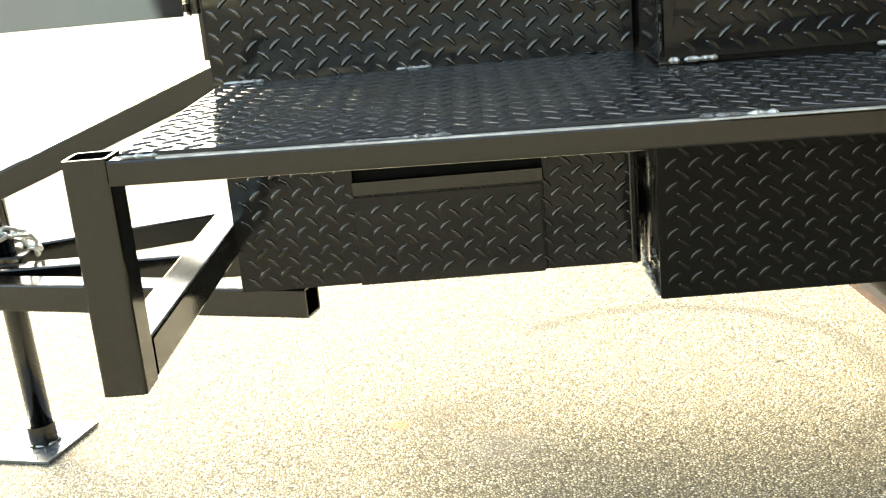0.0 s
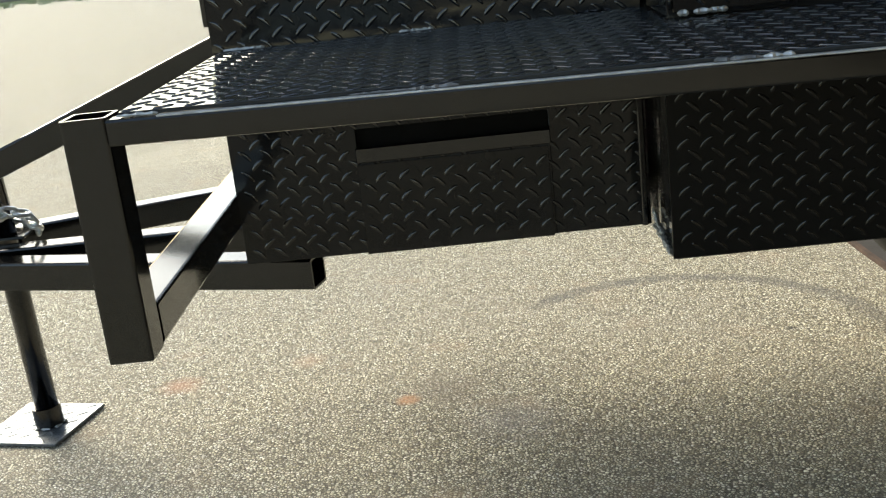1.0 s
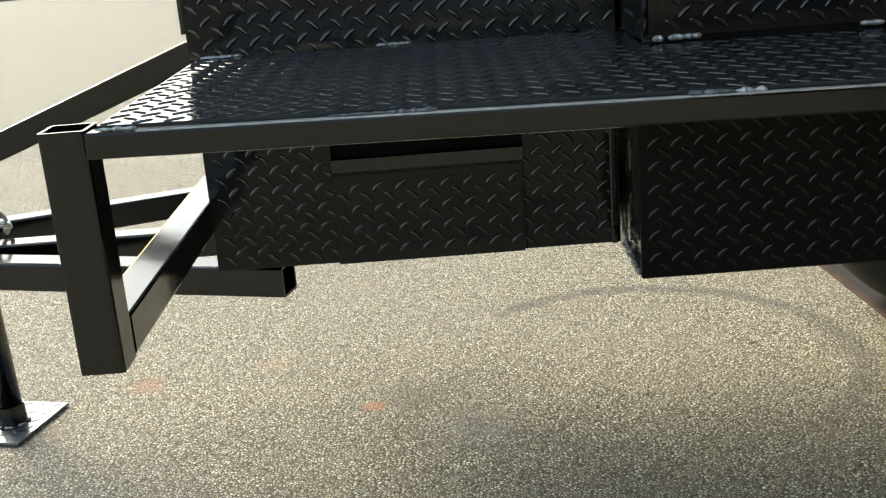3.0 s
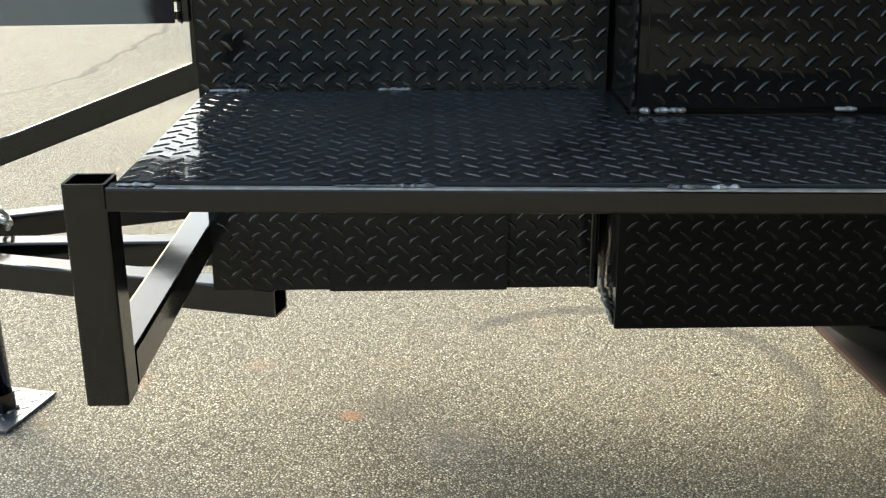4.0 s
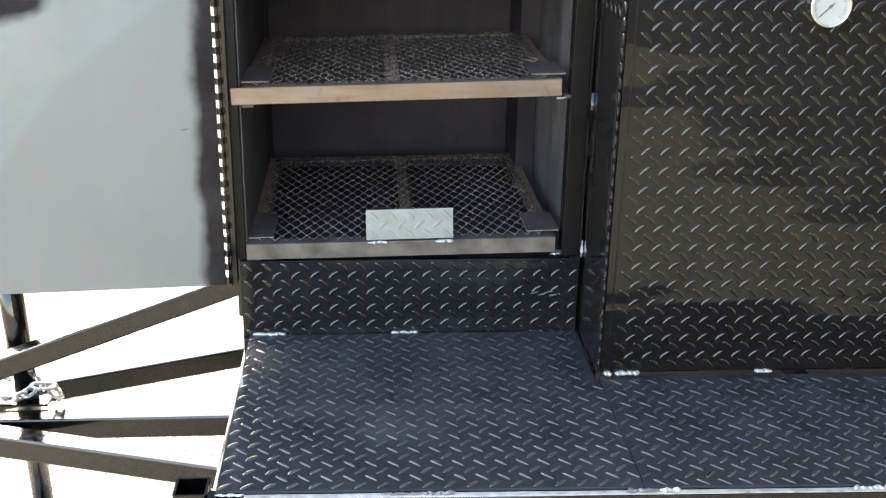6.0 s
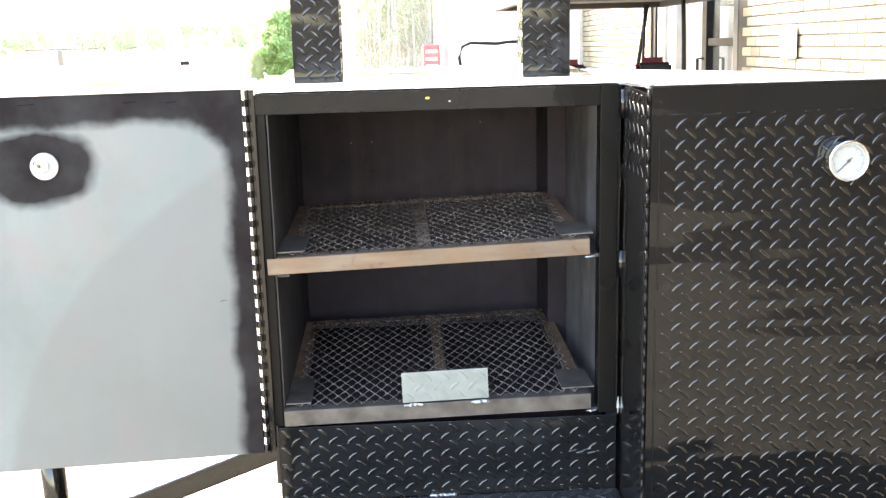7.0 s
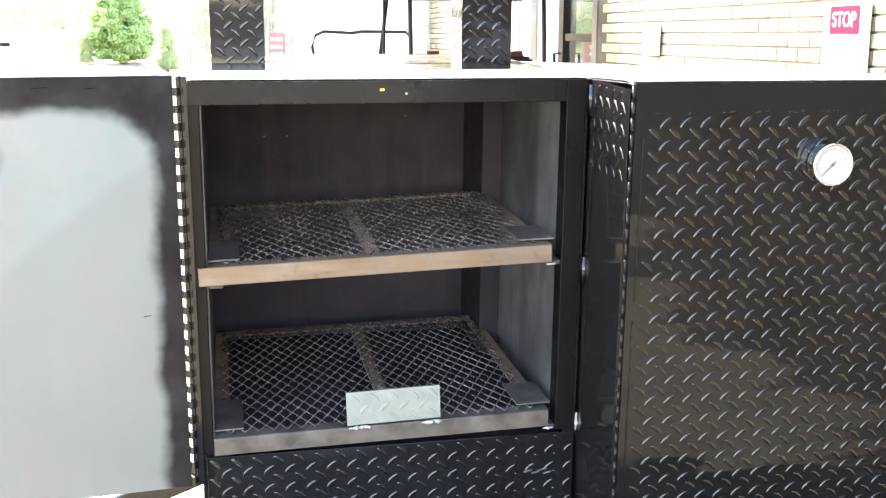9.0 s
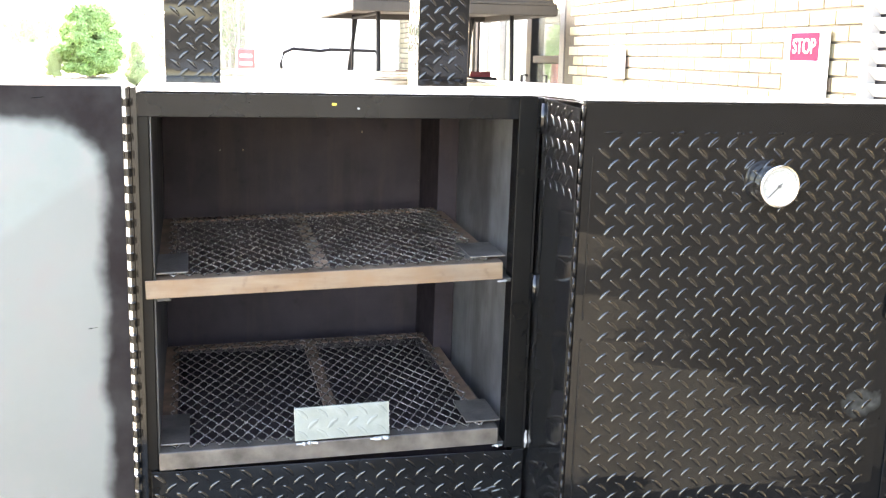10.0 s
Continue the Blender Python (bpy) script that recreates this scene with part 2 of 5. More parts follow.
def aggregate():
    """Exposed pea gravel paving with stains and a curved tyre mark."""
    m = Nodes("exposed_aggregate")
    vor = m.put("ShaderNodeTexVoronoi", Vector=m.co, Scale=165.0)
    vor2 = m.put("ShaderNodeTexVoronoi", Vector=m.co, Scale=110.0)
    pick = m.put("ShaderNodeSeparateColor", Color=vor.outputs["Color"]).outputs[0]
    peb = m.ramp(pick, (0.0, (0.25, 0.220, 0.145)), (0.16, (0.48, 0.435, 0.30)), (0.50, (0.70, 0.655, 0.485)), (0.82, (0.82, 0.785, 0.62)), (1.0, (0.88, 0.86, 0.74)))
    rim = m.put("ShaderNodeTexVoronoi", Vector=m.co, Scale=165.0)
    rim.feature = "DISTANCE_TO_EDGE"
    m.to(rim.inputs["Scale"], 165.0), m.to(rim.inputs["Vector"], m.co)
    gap = m.ramp(rim.outputs["Distance"], (0.06, 1.0), (0.26, 0.0))
    col = m.mix(gap, peb, (0.070, 0.060, 0.040))
    col = m.mix(m.math("MULTIPLY", m.ramp(vor2.outputs["Distance"], (0.5, 0.0), (0.8, 1.0)), 0.3), col, (0.12, 0.105, 0.08))
    # patches where the stones lie sparser or are worn darker
    col = m.mix(m.ramp(m.noise(34, 4, 0.65), (0.50, 0.0), (0.72, 0.40)), col, (0.20, 0.175, 0.125))
    # broad stains
    s1, s2 = m.noise(1.3, 4), m.noise(5.0, 5)
    col = m.mix(m.ramp(s1, (0.35, 0.0), (0.7, 0.35)), col, (0.22, 0.20, 0.17))
    col = m.mix(m.ramp(s2, (0.58, 0.0), (0.72, 0.25)), col, (0.32, 0.21, 0.12))
    xyz = m.put("ShaderNodeSeparateXYZ", Vector=m.co)
    x, y = xyz.outputs[0], xyz.outputs[1]

    def spot(cx, cy, r0, r1, wob=0.02):
        ddx, ddy = m.math("SUBTRACT", x, cx), m.math("SUBTRACT", y, cy)
        dd = m.math("SQRT", m.math("ADD", m.math("MULTIPLY", ddx, ddx), m.math("MULTIPLY", ddy, ddy)))
        dd = m.math("ADD", dd, m.math("MULTIPLY", m.math("SUBTRACT", m.noise(30, 4), 0.5), wob))
        return m.ramp(dd, (r0, 1.0), (r1, 0.0)), dd

    for cx, cy, r0, r1, c, k in ((0.213, 0.36, 0.012, 0.03, (0.42, 0.22, 0.11), 0.75), (-0.296, 0.55, 0.01, 0.06, (0.36, 0.17, 0.10), 0.5),
                                 (0.30, 0.40, 0.02, 0.10, (0.13, 0.105, 0.08), 0.5), (0.42, 0.22, 0.02, 0.12, (0.24, 0.225, 0.23), 0.3),
                                 (1.038, 0.537, 0.003, 0.012, (0.01, 0.01, 0.01), 0.9), (-0.02, 0.62, 0.01, 0.05, (0.34, 0.22, 0.14), 0.4)):
        f, _ = spot(cx, cy, r0, r1)
        col = m.mix(m.math("MULTIPLY", f, k), col, c)
    _, dist = spot(0.80, 0.50, 0.1, 0.2, 0.03)
    ring = m.math("ABSOLUTE", m.math("SUBTRACT", dist, 0.438))
    up = m.math("MULTIPLY", m.ramp(x, (0.47, 0.0), (0.54, 1.0)), m.ramp(y, (0.05, 0.0), (0.30, 0.7), (0.95, 1.0)))
    mark = m.math("MULTIPLY", m.math("MULTIPLY", m.ramp(ring, (0.012, 1.0), (0.036, 0.0)), up), m.ramp(m.noise(26, 3), (0.3, 0.40), (0.7, 0.75)))
    # a hairline crack wandering off beyond the tongue
    wander = m.math("MULTIPLY", m.math("SUBTRACT", m.noise(2.5, 4), 0.5), 0.25)
    bend = m.math("MULTIPLY", m.math("MAXIMUM", m.math("SUBTRACT", 4.6, y), 0.0), 0.5)
    line = m.math("ABSOLUTE", m.math("ADD", m.math("ADD", m.math("ADD", x, 1.60), bend), wander))
    crack = m.math("MULTIPLY", m.ramp(line, (0.010, 1.0), (0.028, 0.0)), m.ramp(m.math("DIVIDE", y, 10.0), (0.38, 0.0), (0.41, 1.0)))
    col = m.mix(m.math("MULTIPLY", crack, 0.7), col, (0.12, 0.10, 0.08))
    col = m.mix(mark, col, (0.075, 0.07, 0.065))
    col = m.mix(m.ramp(m.noise(800, 1), (0.66, 0.0), (0.74, 0.15)), col, (0.72, 0.68, 0.60))
    m.set(Base_Color=col, Roughness=0.85)
    m.bump(m.math("SUBTRACT", 1.0, vor.outputs["Distance"]), 0.8, 0.0035)
    return m.mat


def brickmat():
    m = Nodes("buff_brick")
    rnd = m.put("ShaderNodeObjectInfo").outputs["Random"]
    isl = m.put("ShaderNodeNewGeometry").outputs["Random Per Island"]
    pick = m.math("FRACT", m.math("ADD", m.math("MULTIPLY", rnd, 7.3), isl))
    col = m.ramp(pick, (0.0, (0.185, 0.158, 0.098)), (0.4, (0.23, 0.202, 0.130)), (0.75, (0.28, 0.252, 0.180)), (0.93, (0.205, 0.150, 0.108)))
    n2 = m.noise(60, 5)
    col = m.mix(m.ramp(n2, (0.55, 0.0), (0.75, 0.4)), col, (0.28, 0.22, 0.15))
    m.set(Base_Color=col, Roughness=0.85)
    m.bump(n2, 0.3, 0.003)
    return m.mat


def leafmat(name, a, b):
    m = Nodes(name)
    isl = m.put("ShaderNodeNewGeometry").outputs["Random Per Island"]
    m.set(Base_Color=m.ramp(isl, (0.0, a), (1.0, b)), Roughness=0.6)
    return m.mat


def glassy(name):
    m = Nodes(name)
    m.set(Base_Color=(0.30, 0.33, 0.31), Roughness=0.03, Metallic=0.7)
    return m.mat


# lit copy of the chamber steel: side light is put into its colour
LITSTEEL = chamber("lit_chamber_steel", 2.3)
RUST, SOOT, CHAMBER, DOORSTEEL, AGG, BRICK = rusty(), sooty(), chamber(), door_steel(), aggregate(), brickmat()
LEAF = leafmat("evergreen_leaf", (0.14, 0.25, 0.06), (0.32, 0.44, 0.17))
LEAF3 = leafmat("pale_shrub_leaf", (0.30, 0.38, 0.15), (0.52, 0.58, 0.33))
# far leaves, with distance haze mixed into their green
LEAF2 = leafmat("haze_pale_leaf", (0.17, 0.24, 0.11), (0.35, 0.39, 0.24))
GLASS = glassy("dark_glass")
FACE = plain("dial_face", (0.38, 0.39, 0.375), 0.35, 0.0, 0.03)
INK = plain("ink", (0.10, 0.10, 0.10), 0.5)


# ---- mesh helpers ----
def mesh_of(name, verts, faces, material, smooth_from=None):
    me = bpy.data.meshes.new(name)
    me.from_pydata([tuple(v) for v in verts], [], [tuple(f) for f in faces])
    me.materials.append(material)
    if smooth_from is not None:
        me.polygons.foreach_set("use_smooth", [i >= smooth_from for i in range(len(faces))])
    me.update()
    return me


def link(name, me, parent=None, label="", at=None):
    ob = new(name, me)
    if at is not None:
        ob.matrix_basis = at
    ob.parent = parent
    if label:
        tagged(ob, label)
    return ob


def part(name, bm, material, parent, label="", at=None, smooth=False):
    me = bpy.data.meshes.new(name)
    if smooth:
        for f in bm.faces:
            f.smooth = True
    bm.to_mesh(me)
    bm.free()
    me.materials.append(material)
    return link(name, me, parent, label, at)


def thing(name, label, category, at=None, group="", kind=""):
    ob = new(name)
    if at is not None:
        ob.matrix_basis = at
    return tagged(ob, label, category, group, kind)


def box(x0, x1, y0, y1, z0, z1, bevel=0.0, bm=None, seg=1):
    bm = bm or bmesh.new()
    r = bmesh.ops.create_cube(bm, size=1.0, matrix=Matrix.Translation(((x0 + x1) / 2, (y0 + y1) / 2, (z0 + z1) / 2)) @ Matrix.Diagonal((x1 - x0, y1 - y0, z1 - z0, 1)))
    if bevel:
        es = list({e for v in r["verts"] for e in v.link_edges})
        bmesh.ops.bevel(bm, geom=es, offset=bevel, segments=seg, affect="EDGES", clamp_overlap=True)
    return bm


def tube_between(p, q, w, h, wall=0.004, bevel=0.004):
    """A hollow square tube from p to q, w wide and h high, open at both ends."""
    p, q = Vector(p), Vector(q)
    d = (q - p)
    length = d.length
    d.normalize()
    side = d.cross(Vector((0, 0, 1)))
    if side.length < 1e-3:
        side = Vector((1, 0, 0))
    side.normalize()
    up = side.cross(d)
    rings = []
    for k, (ww, hh) in enumerate(((w / 2, h / 2), (w / 2 - wall, h / 2 - wall))):
        b = bevel if k == 0 else bevel * 0.4
        prof = []
        for sx, sy in ((1, 1), (-1, 1), (-1, -1), (1, -1)):
            cx, cy = sx * (ww - b), sy * (hh - b)
            base = math.atan2(sy, sx) - math.pi / 4
            for i in range(3):
                a = base + i * math.pi / 4
                prof.append((cx + b * math.cos(a), cy + b * math.sin(a)))
        rings.append(prof)
    bm = bmesh.new()
    loops = []
    for prof in rings:
        for e in (p, q):
            loops.append([bm.verts.new(e + side * a + up * b) for a, b in prof])
    n = len(rings[0])
    o0, o1, i0, i1 = loops
    for i in range(n):
        j = (i + 1) % n
        bm.faces.new((o0[i], o0[j], o1[j], o1[i]))
        bm.faces.new((i0[j], i0[i], i1[i], i1[j]))
        bm.faces.new((o0[j], o0[i], i0[i], i0[j]))
        bm.faces.new((o1[i], o1[j], i1[j], i1[i]))
    bmesh.ops.recalc_face_normals(bm, faces=bm.faces)
    return bm


def cyl(p, q, r, n=20, r2=None, bm=None, cap=True):
    bm = bm or bmesh.new()
    p, q = Vector(p), Vector(q)
    d = q - p
    m = Matrix.Translation((p + q) / 2) @ d.to_track_quat("Z", "Y").to_matrix().to_4x4()
    bmesh.ops.create_cone(bm, cap_ends=cap, segments=n, radius1=r, radius2=r if r2 is None else r2, depth=d.length, matrix=m)
    return bm


def pipe(points, r, n=8, closed=False):
    """A round bar along points."""
    pts = [Vector(p) for p in points]
    bm = bmesh.new()
    rings = []
    for i, p in enumerate(pts):
        a = pts[i - 1] if (i or closed) else p
        b = pts[(i + 1) % len(pts)] if (i < len(pts) - 1 or closed) else p
        d = (b - a).normalized()
        ref = Vector((0, 0, 1)) if abs(d.z) < 0.9 else Vector((1, 0, 0))
        s = d.cross(ref).normalized()
        u = s.cross(d)
        rings.append([bm.verts.new(p + (s * math.cos(t) + u * math.sin(t)) * r) for t in (2 * math.pi * k / n for k in range(n))])
    m = len(rings)
    for i in range(m if closed else m - 1):
        A, B = rings[i], rings[(i + 1) % m]
        for k in range(n):
            bm.faces.new((A[k], A[(k + 1) % n], B[(k + 1) % n], B[k]))
    if not closed:
        bm.faces.new(rings[0][::-1])
        bm.faces.new(rings[-1])
    bmesh.ops.recalc_face_normals(bm, faces=bm.faces)
    return bm


PITCH = (0.0334, 0.0345)


def tread(name, w, h, margins=(0, 0, 0, 0), thick=0.004, off=(0.0, 0.0), pitch=PITCH, hole=None, amp=0.0012, notch=None):
    """A slab of four-way tread plate in its own plane: u 0..w, v 0..h, lugs on +n. Margins (left, right, bottom, top) stay bare."""
    V, F = [], []

    def slab(u0, u1, v0, v1, n1=0.0):
        k = len(V)
        c = 0.0008
        V.extend([(u0, v0, -thick), (u1, v0, -thick), (u1, v1, -thick), (u0, v1, -thick),
                  (u0, v0, n1 - c), (u1, v0, n1 - c), (u1, v1, n1 - c), (u0, v1, n1 - c),
                  (u0 + c, v0 + c, n1), (u1 - c, v0 + c, n1), (u1 - c, v1 - c, n1), (u0 + c, v1 - c, n1)])
        for q in ((3, 2, 1, 0), (0, 1, 5, 4), (1, 2, 6, 5), (2, 3, 7, 6), (3, 0, 4, 7), (4, 5, 9, 8), (5, 6, 10, 9), (6, 7, 11, 10), (7, 4, 8, 11), (8, 9, 10, 11)):
            F.append(tuple(k + i for i in q))

    if hole:
        a0, a1, b0, b1 = hole
        slab(0, a0, 0, h), slab(a1, w, 0, h), slab(a0, a1, 0, b0), slab(a0, a1, b1, h)
    elif notch:
        nu, nv = notch
        slab(0, nu, 0, h), slab(nu, w, 0, nv)
    else:
        slab(0, w, 0, h)
    flat = len(F)
    ml, mr, mb, mt = margins
    N = 10
    half_l, half_w = 0.0128, 0.0036
    pu, pv = pitch
    rows = int(h / pv * 2) + 3
    cols = int(w / pu) + 3
    for j in range(-1, rows):
        for i in range(-1, cols):
            cu = off[0] + i * pu + (pu / 2 if j % 2 else 0)
            cv = off[1] + j * pv / 2
            if not (ml + 0.004 < cu < w - mr - 0.004 and mb + 0.004 < cv < h - mt - 0.004):
                continue
            if hole and hole[0] - 0.006 < cu < hole[1] + 0.006 and hole[2] - 0.006 < cv < hole[3] + 0.006:
                continue
            if notch and cu > notch[0] - 0.006 and cv > notch[1] - 0.006:
                continue
            ang = math.radians(42 if j % 2 else -42)
            ca, sa = math.cos(ang), math.sin(ang)
            k = len(V)
            for sc_l, sc_w, nn in ((1.0, 1.0, 0.0), (0.95, 0.82, amp * 0.42), (0.86, 0.52, amp * 0.80), (0.72, 0.22, amp * 0.97)):
                for t in range(N):
                    th = 2 * math.pi * t / N
                    lu = half_l * sc_l * math.cos(th)
                    lv = half_w * sc_w * math.sin(th) + 0.0018 * (0.5 - (lu / half_l) ** 2)
                    V.append((min(max(cu + lu * ca - lv * sa, ml), w - mr), min(max(cv + lu * sa + lv * ca, mb), h - mt), nn + 0.00005))
            for ring in range(3):
                for t in range(N):
                    a, b = k + ring * N + t, k + ring * N + (t + 1) % N
                    F.append((a, b, b + N, a + N))
            V.append((cu - 0.0008 * sa, cv + 0.0008 * ca, amp))
            for t in range(N):
                F.append((k + 3 * N + t, k + 3 * N + (t + 1) % N, k + 4 * N))
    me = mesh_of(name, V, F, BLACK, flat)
    me.materials.append(LUGGLINT)
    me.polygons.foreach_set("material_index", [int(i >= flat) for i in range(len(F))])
    return me


def frame_of(origin, u, v):
    """A pose with local x, y, z along u, v and u x v."""
    u, v = Vector(u).normalized(), Vector(v).normalized()
    n = u.cross(v)
    m = Matrix((u, v, n)).transposed().to_4x4()
    return Matrix.Translation(origin) @ m


def bead(p, q, r=0.005, seed=0, flat=0.6):
    """An uneven weld bead from p to q."""
    p, q = Vector(p), Vector(q)
    rng = random.Random(seed)
    n = max(4, int((q - p).length / 0.004))
    d = (q - p).normalized()
    ref = Vector((0, 0, 1)) if abs(d.z) < 0.9 else Vector((1, 0, 0))
    s = d.cross(ref).normalized()
    u = s.cross(d)
    bm = bmesh.new()
    rings = []
    for i in range(n + 1):
        rr = r * (0.45 + 0.85 * rng.random()) * (0.5 if i in (0, n) else 1)
        c = p.lerp(q, i / n) + s * rng.uniform(-0.5, 0.5) * r
        rings.append([bm.verts.new(c + s * math.cos(t) * rr + u * math.sin(t) * rr * flat) for t in (2 * math.pi * k / 7 for k in range(7))])
    for A, B in zip(rings, rings[1:]):
        for k in range(7):
            bm.faces.new((A[k], A[(k + 1) % 7], B[(k + 1) % 7], B[k]))
    bm.faces.new(rings[0][::-1]), bm.faces.new(rings[-1])
    bmesh.ops.recalc_face_normals(bm, faces=bm.faces)
    return bm


# ---- ground ----
def ground_z(x, y):
    """The lot lies level and falls gently away beyond, sooner before the building than out in the open."""
    k = min(max((-0.3 - x) / 1.3, 0.0), 1.0)
    return -0.0448 * min(max(y - 3.0 - 21.0 * k, 0.0), 60.0)


def build_ground():
    xs = [-1500, -90, -60, -40, -30, -22, -16, -12, -9, -7, -5.5, -4, -2.5, -1.6, -0.3, 1, 3, 8, 20, 60, 1500]
    ys = [-1500, -60, 3, 5, 7, 9, 11, 13, 15, 17, 19, 21, 24, 30, 38, 46, 54, 63, 200, 1500]
    V = [(x, y, ground_z(x, y)) for y in ys for x in xs]
    n = len(xs)
    F = [(j * n + i, j * n + i + 1, j * n + n + i + 1, j * n + n + i) for j in range(len(ys) - 1) for i in range(n - 1)]
    ob = link("ground", mesh_of("ground", V, F, AGG), None, "tan exposed-aggregate paving with stains and a tyre mark")
    tagged(ob, kind="structure", category="ground")
    return ob


ground = build_ground()

# ---- the smoker trailer ----
SH = 0.762          # shelf top
TOP = 1.540         # cabinet top
BASE = 0.426        # cabinet bottom
DIALX, DIALZ = 0.990, 1.420   # dial on the wide door
TOPR = 1.549        # top of the wide cabinet
RX0, RY = 0.665, -0.181   # left side and front of the wide cabinet
RX1 = 1.62
BACK = 0.66
trailer = thing("smoker_trailer", "black tread-plate barbecue smoker trailer standing on the paving", "smoker trailer")


def build_left_cabinet():
    cab = part("warming_cabinet", box(0.030, 0.640, BACK - 0.012, BACK, BASE, TOP - 0.004), BLACK, trailer, "black cabinet open at the front with two grates")
    for n, b in (("side_wall", (0.017, 0.030, 0.004, BACK, BASE, TOP - 0.004)), ("side_wall", (0.640, 0.658, 0.0, BACK, BASE, TOP - 0.004)),
                 ("floor_plate", (0.030, 0.640, 0.012, BACK - 0.012, BASE, BASE + 0.006)), ("floor_plate", (0.030, 0.640, 0.010, BACK - 0.012, 0.895, 0.901)),
                 ("roof_plate", (0.030, 0.640, 0.0, BACK - 0.012, TOP - 0.010, TOP - 0.004))):
        part(n, box(*b), BLACK, cab)
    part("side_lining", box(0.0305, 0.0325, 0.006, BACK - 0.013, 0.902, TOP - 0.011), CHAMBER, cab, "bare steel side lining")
    # the right lining takes the lit copy, as light falls on it
    part("side_lining", box(0.6375, 0.6395, 0.034, BACK - 0.013, 0.902, TOP - 0.011), LITSTEEL, cab, "bare steel side lining")
    part("back_lining", box(0.033, 0.637, BACK - 0.015, BACK - 0.0125, 0.902, TOP - 0.011), SOOT, cab, "dark smoke-stained back lining")
    part("top_lining", box(0.033, 0.637, 0.034, BACK - 0.016, TOP - 0.0135, TOP - 0.011), SOOT, cab, "dark smoke-stained top lining")
    part("floor_lining", box(0.033, 0.637, 0.012, BACK - 0.016, 0.9015, 0.904), SOOT, cab, "dark smoke-stained floor lining")
    for i, (x, z, l) in enumerate(((0.37, 1.478, 0.010), (0.372, 1.466, 0.006), (0.374, 1.452, 0.008), (0.20, 1.36, 0.004), (0.46, 1.40, 0.004))):
        part("bare_spot", box(x, x + 0.003, BACK - 0.0158, BACK - 0.0150, z, z + l, 0.0003), RUST, cab)
    # seams of the lining and a flue baffle plate
    part("flue_duct", box(0.595, 0.6370, 0.460, BACK - 0.0155, 0.9045, TOP - 0.014, 0.001), SOOT, cab, "sooty flue duct in the corner")
    # head rail over the opening: an angle with a bare lower lip
    hr = box(0.0135, 0.6235, -0.004, 0.0, TOP - 0.040, TOP - 0.002, 0.001)
    box(0.0135, 0.6235, 0.0002, 0.030, TOP - 0.040, TOP - 0.036, bm=hr)
    part("head_rail", hr, BLACK, cab, "black angle-iron head rail")
    part("fleck", box(0.312, 0.320, -0.0062, -0.004, TOP - 0.020, TOP - 0.016, 0.001), YELLOW, cab, "yellow paint fleck")
    part("fleck", box(0.353, 0.357, -0.0056, -0.004, TOP - 0.026, TOP - 0.023, 0.001), WELD, cab)
    # right jamb: plain angle, with a return into the chamber
    jb = box(0.6240, 0.6560, -0.005, 0.0, 0.918, TOP - 0.002, 0.001)
    box(0.6240, 0.6280, 0.0002, 0.032, 0.918, TOP - 0.040, bm=jb)
    part("jamb", jb, JAMB, cab, "plain black jamb")
    part("jamb", box(0.0112, 0.0295, -0.003, 0.0035, 0.918, TOP - 0.004, 0.0008), JAMB, cab)
    part("filler_strip", box(0.0112, 0.0176, -0.003, 0.0035, 0.80, 0.9178), SATIN, cab)
    part("filler_strip", box(0.6565, RX0 - 0.0045, -0.003, 0.0, 0.912, TOP - 0.006), BLACK, cab)
    part("filler_strip", box(0.6585, RX0 - 0.0045, 0.0002, 0.20, 0.80, TOP - 0.006), BLACK, cab)
    # the tread plate front under the opening, above and below the shelf
    link("front_panel", tread("front_panel", 0.642, 0.152, (0.004, 0.004, 0, 0.002), off=(0.014, 0.0055), pitch=(0.0353, 0.0335)), cab, "tread-plate panel below the opening", frame_of((0.018, -0.004, SH - 0.002), (1, 0, 0), (0, 0, 1)))
    link("lower_panel", tread("lower_panel", 0.642, SH - 0.010 - BASE, (0.004, 0.004, 0.004, 0), off=(0.0233, 0.0151), pitch=(0.0338, 0.0318), hole=(0.197, 0.493, 0.168, 0.197)),
         cab, "tread-plate panel with a draught slot", frame_of((0.018, -0.004, BASE), (1, 0, 0), (0, 0, 1)))
    part("slot_back", box(0.19, 0.54, 0.006, 0.012, 0.582, 0.64), TUBE_IN, cab)
    part("slot_guide", box(0.212, 0.512, -0.013, -0.004, 0.572, 0.595, 0.0015), SATIN, cab, "flat bar guide under the slot")
    link("draught_slide", tread("draught_slide", 0.296, 0.144, (0.003,) * 4, off=(0.018, 0.0055), pitch=(0.0355, 0.0335), thick=0.005), cab, "sliding tread-plate draught cover",
         frame_of((0.2115, -0.009, 0.4245), (1, 0, 0), (0, 0.012, 1)))
    part("bar", box(0.645, 0.655, -0.012, -0.004, BASE, SH - 0.03, 0.002), SATIN, cab)
    # welds and a burnt patch on the front panel
    for i, (a, b, z, r) in enumerate(((0.036, 0.098, SH + 0.001, 0.0045), (0.300, 0.352, SH + 0.001, 0.0045), (0.565, 0.615, SH + 0.001, 0.003))):
        part("weld", bead((a, -0.006, z), (b, -0.006, z), r, i), WELD if i < 2 else SATIN, cab)
    part("weld", bead((0.662, -0.006, 0.915), (0.662, -0.006, 0.950), 0.0045, 8), WELD, cab, "bright weld bead")
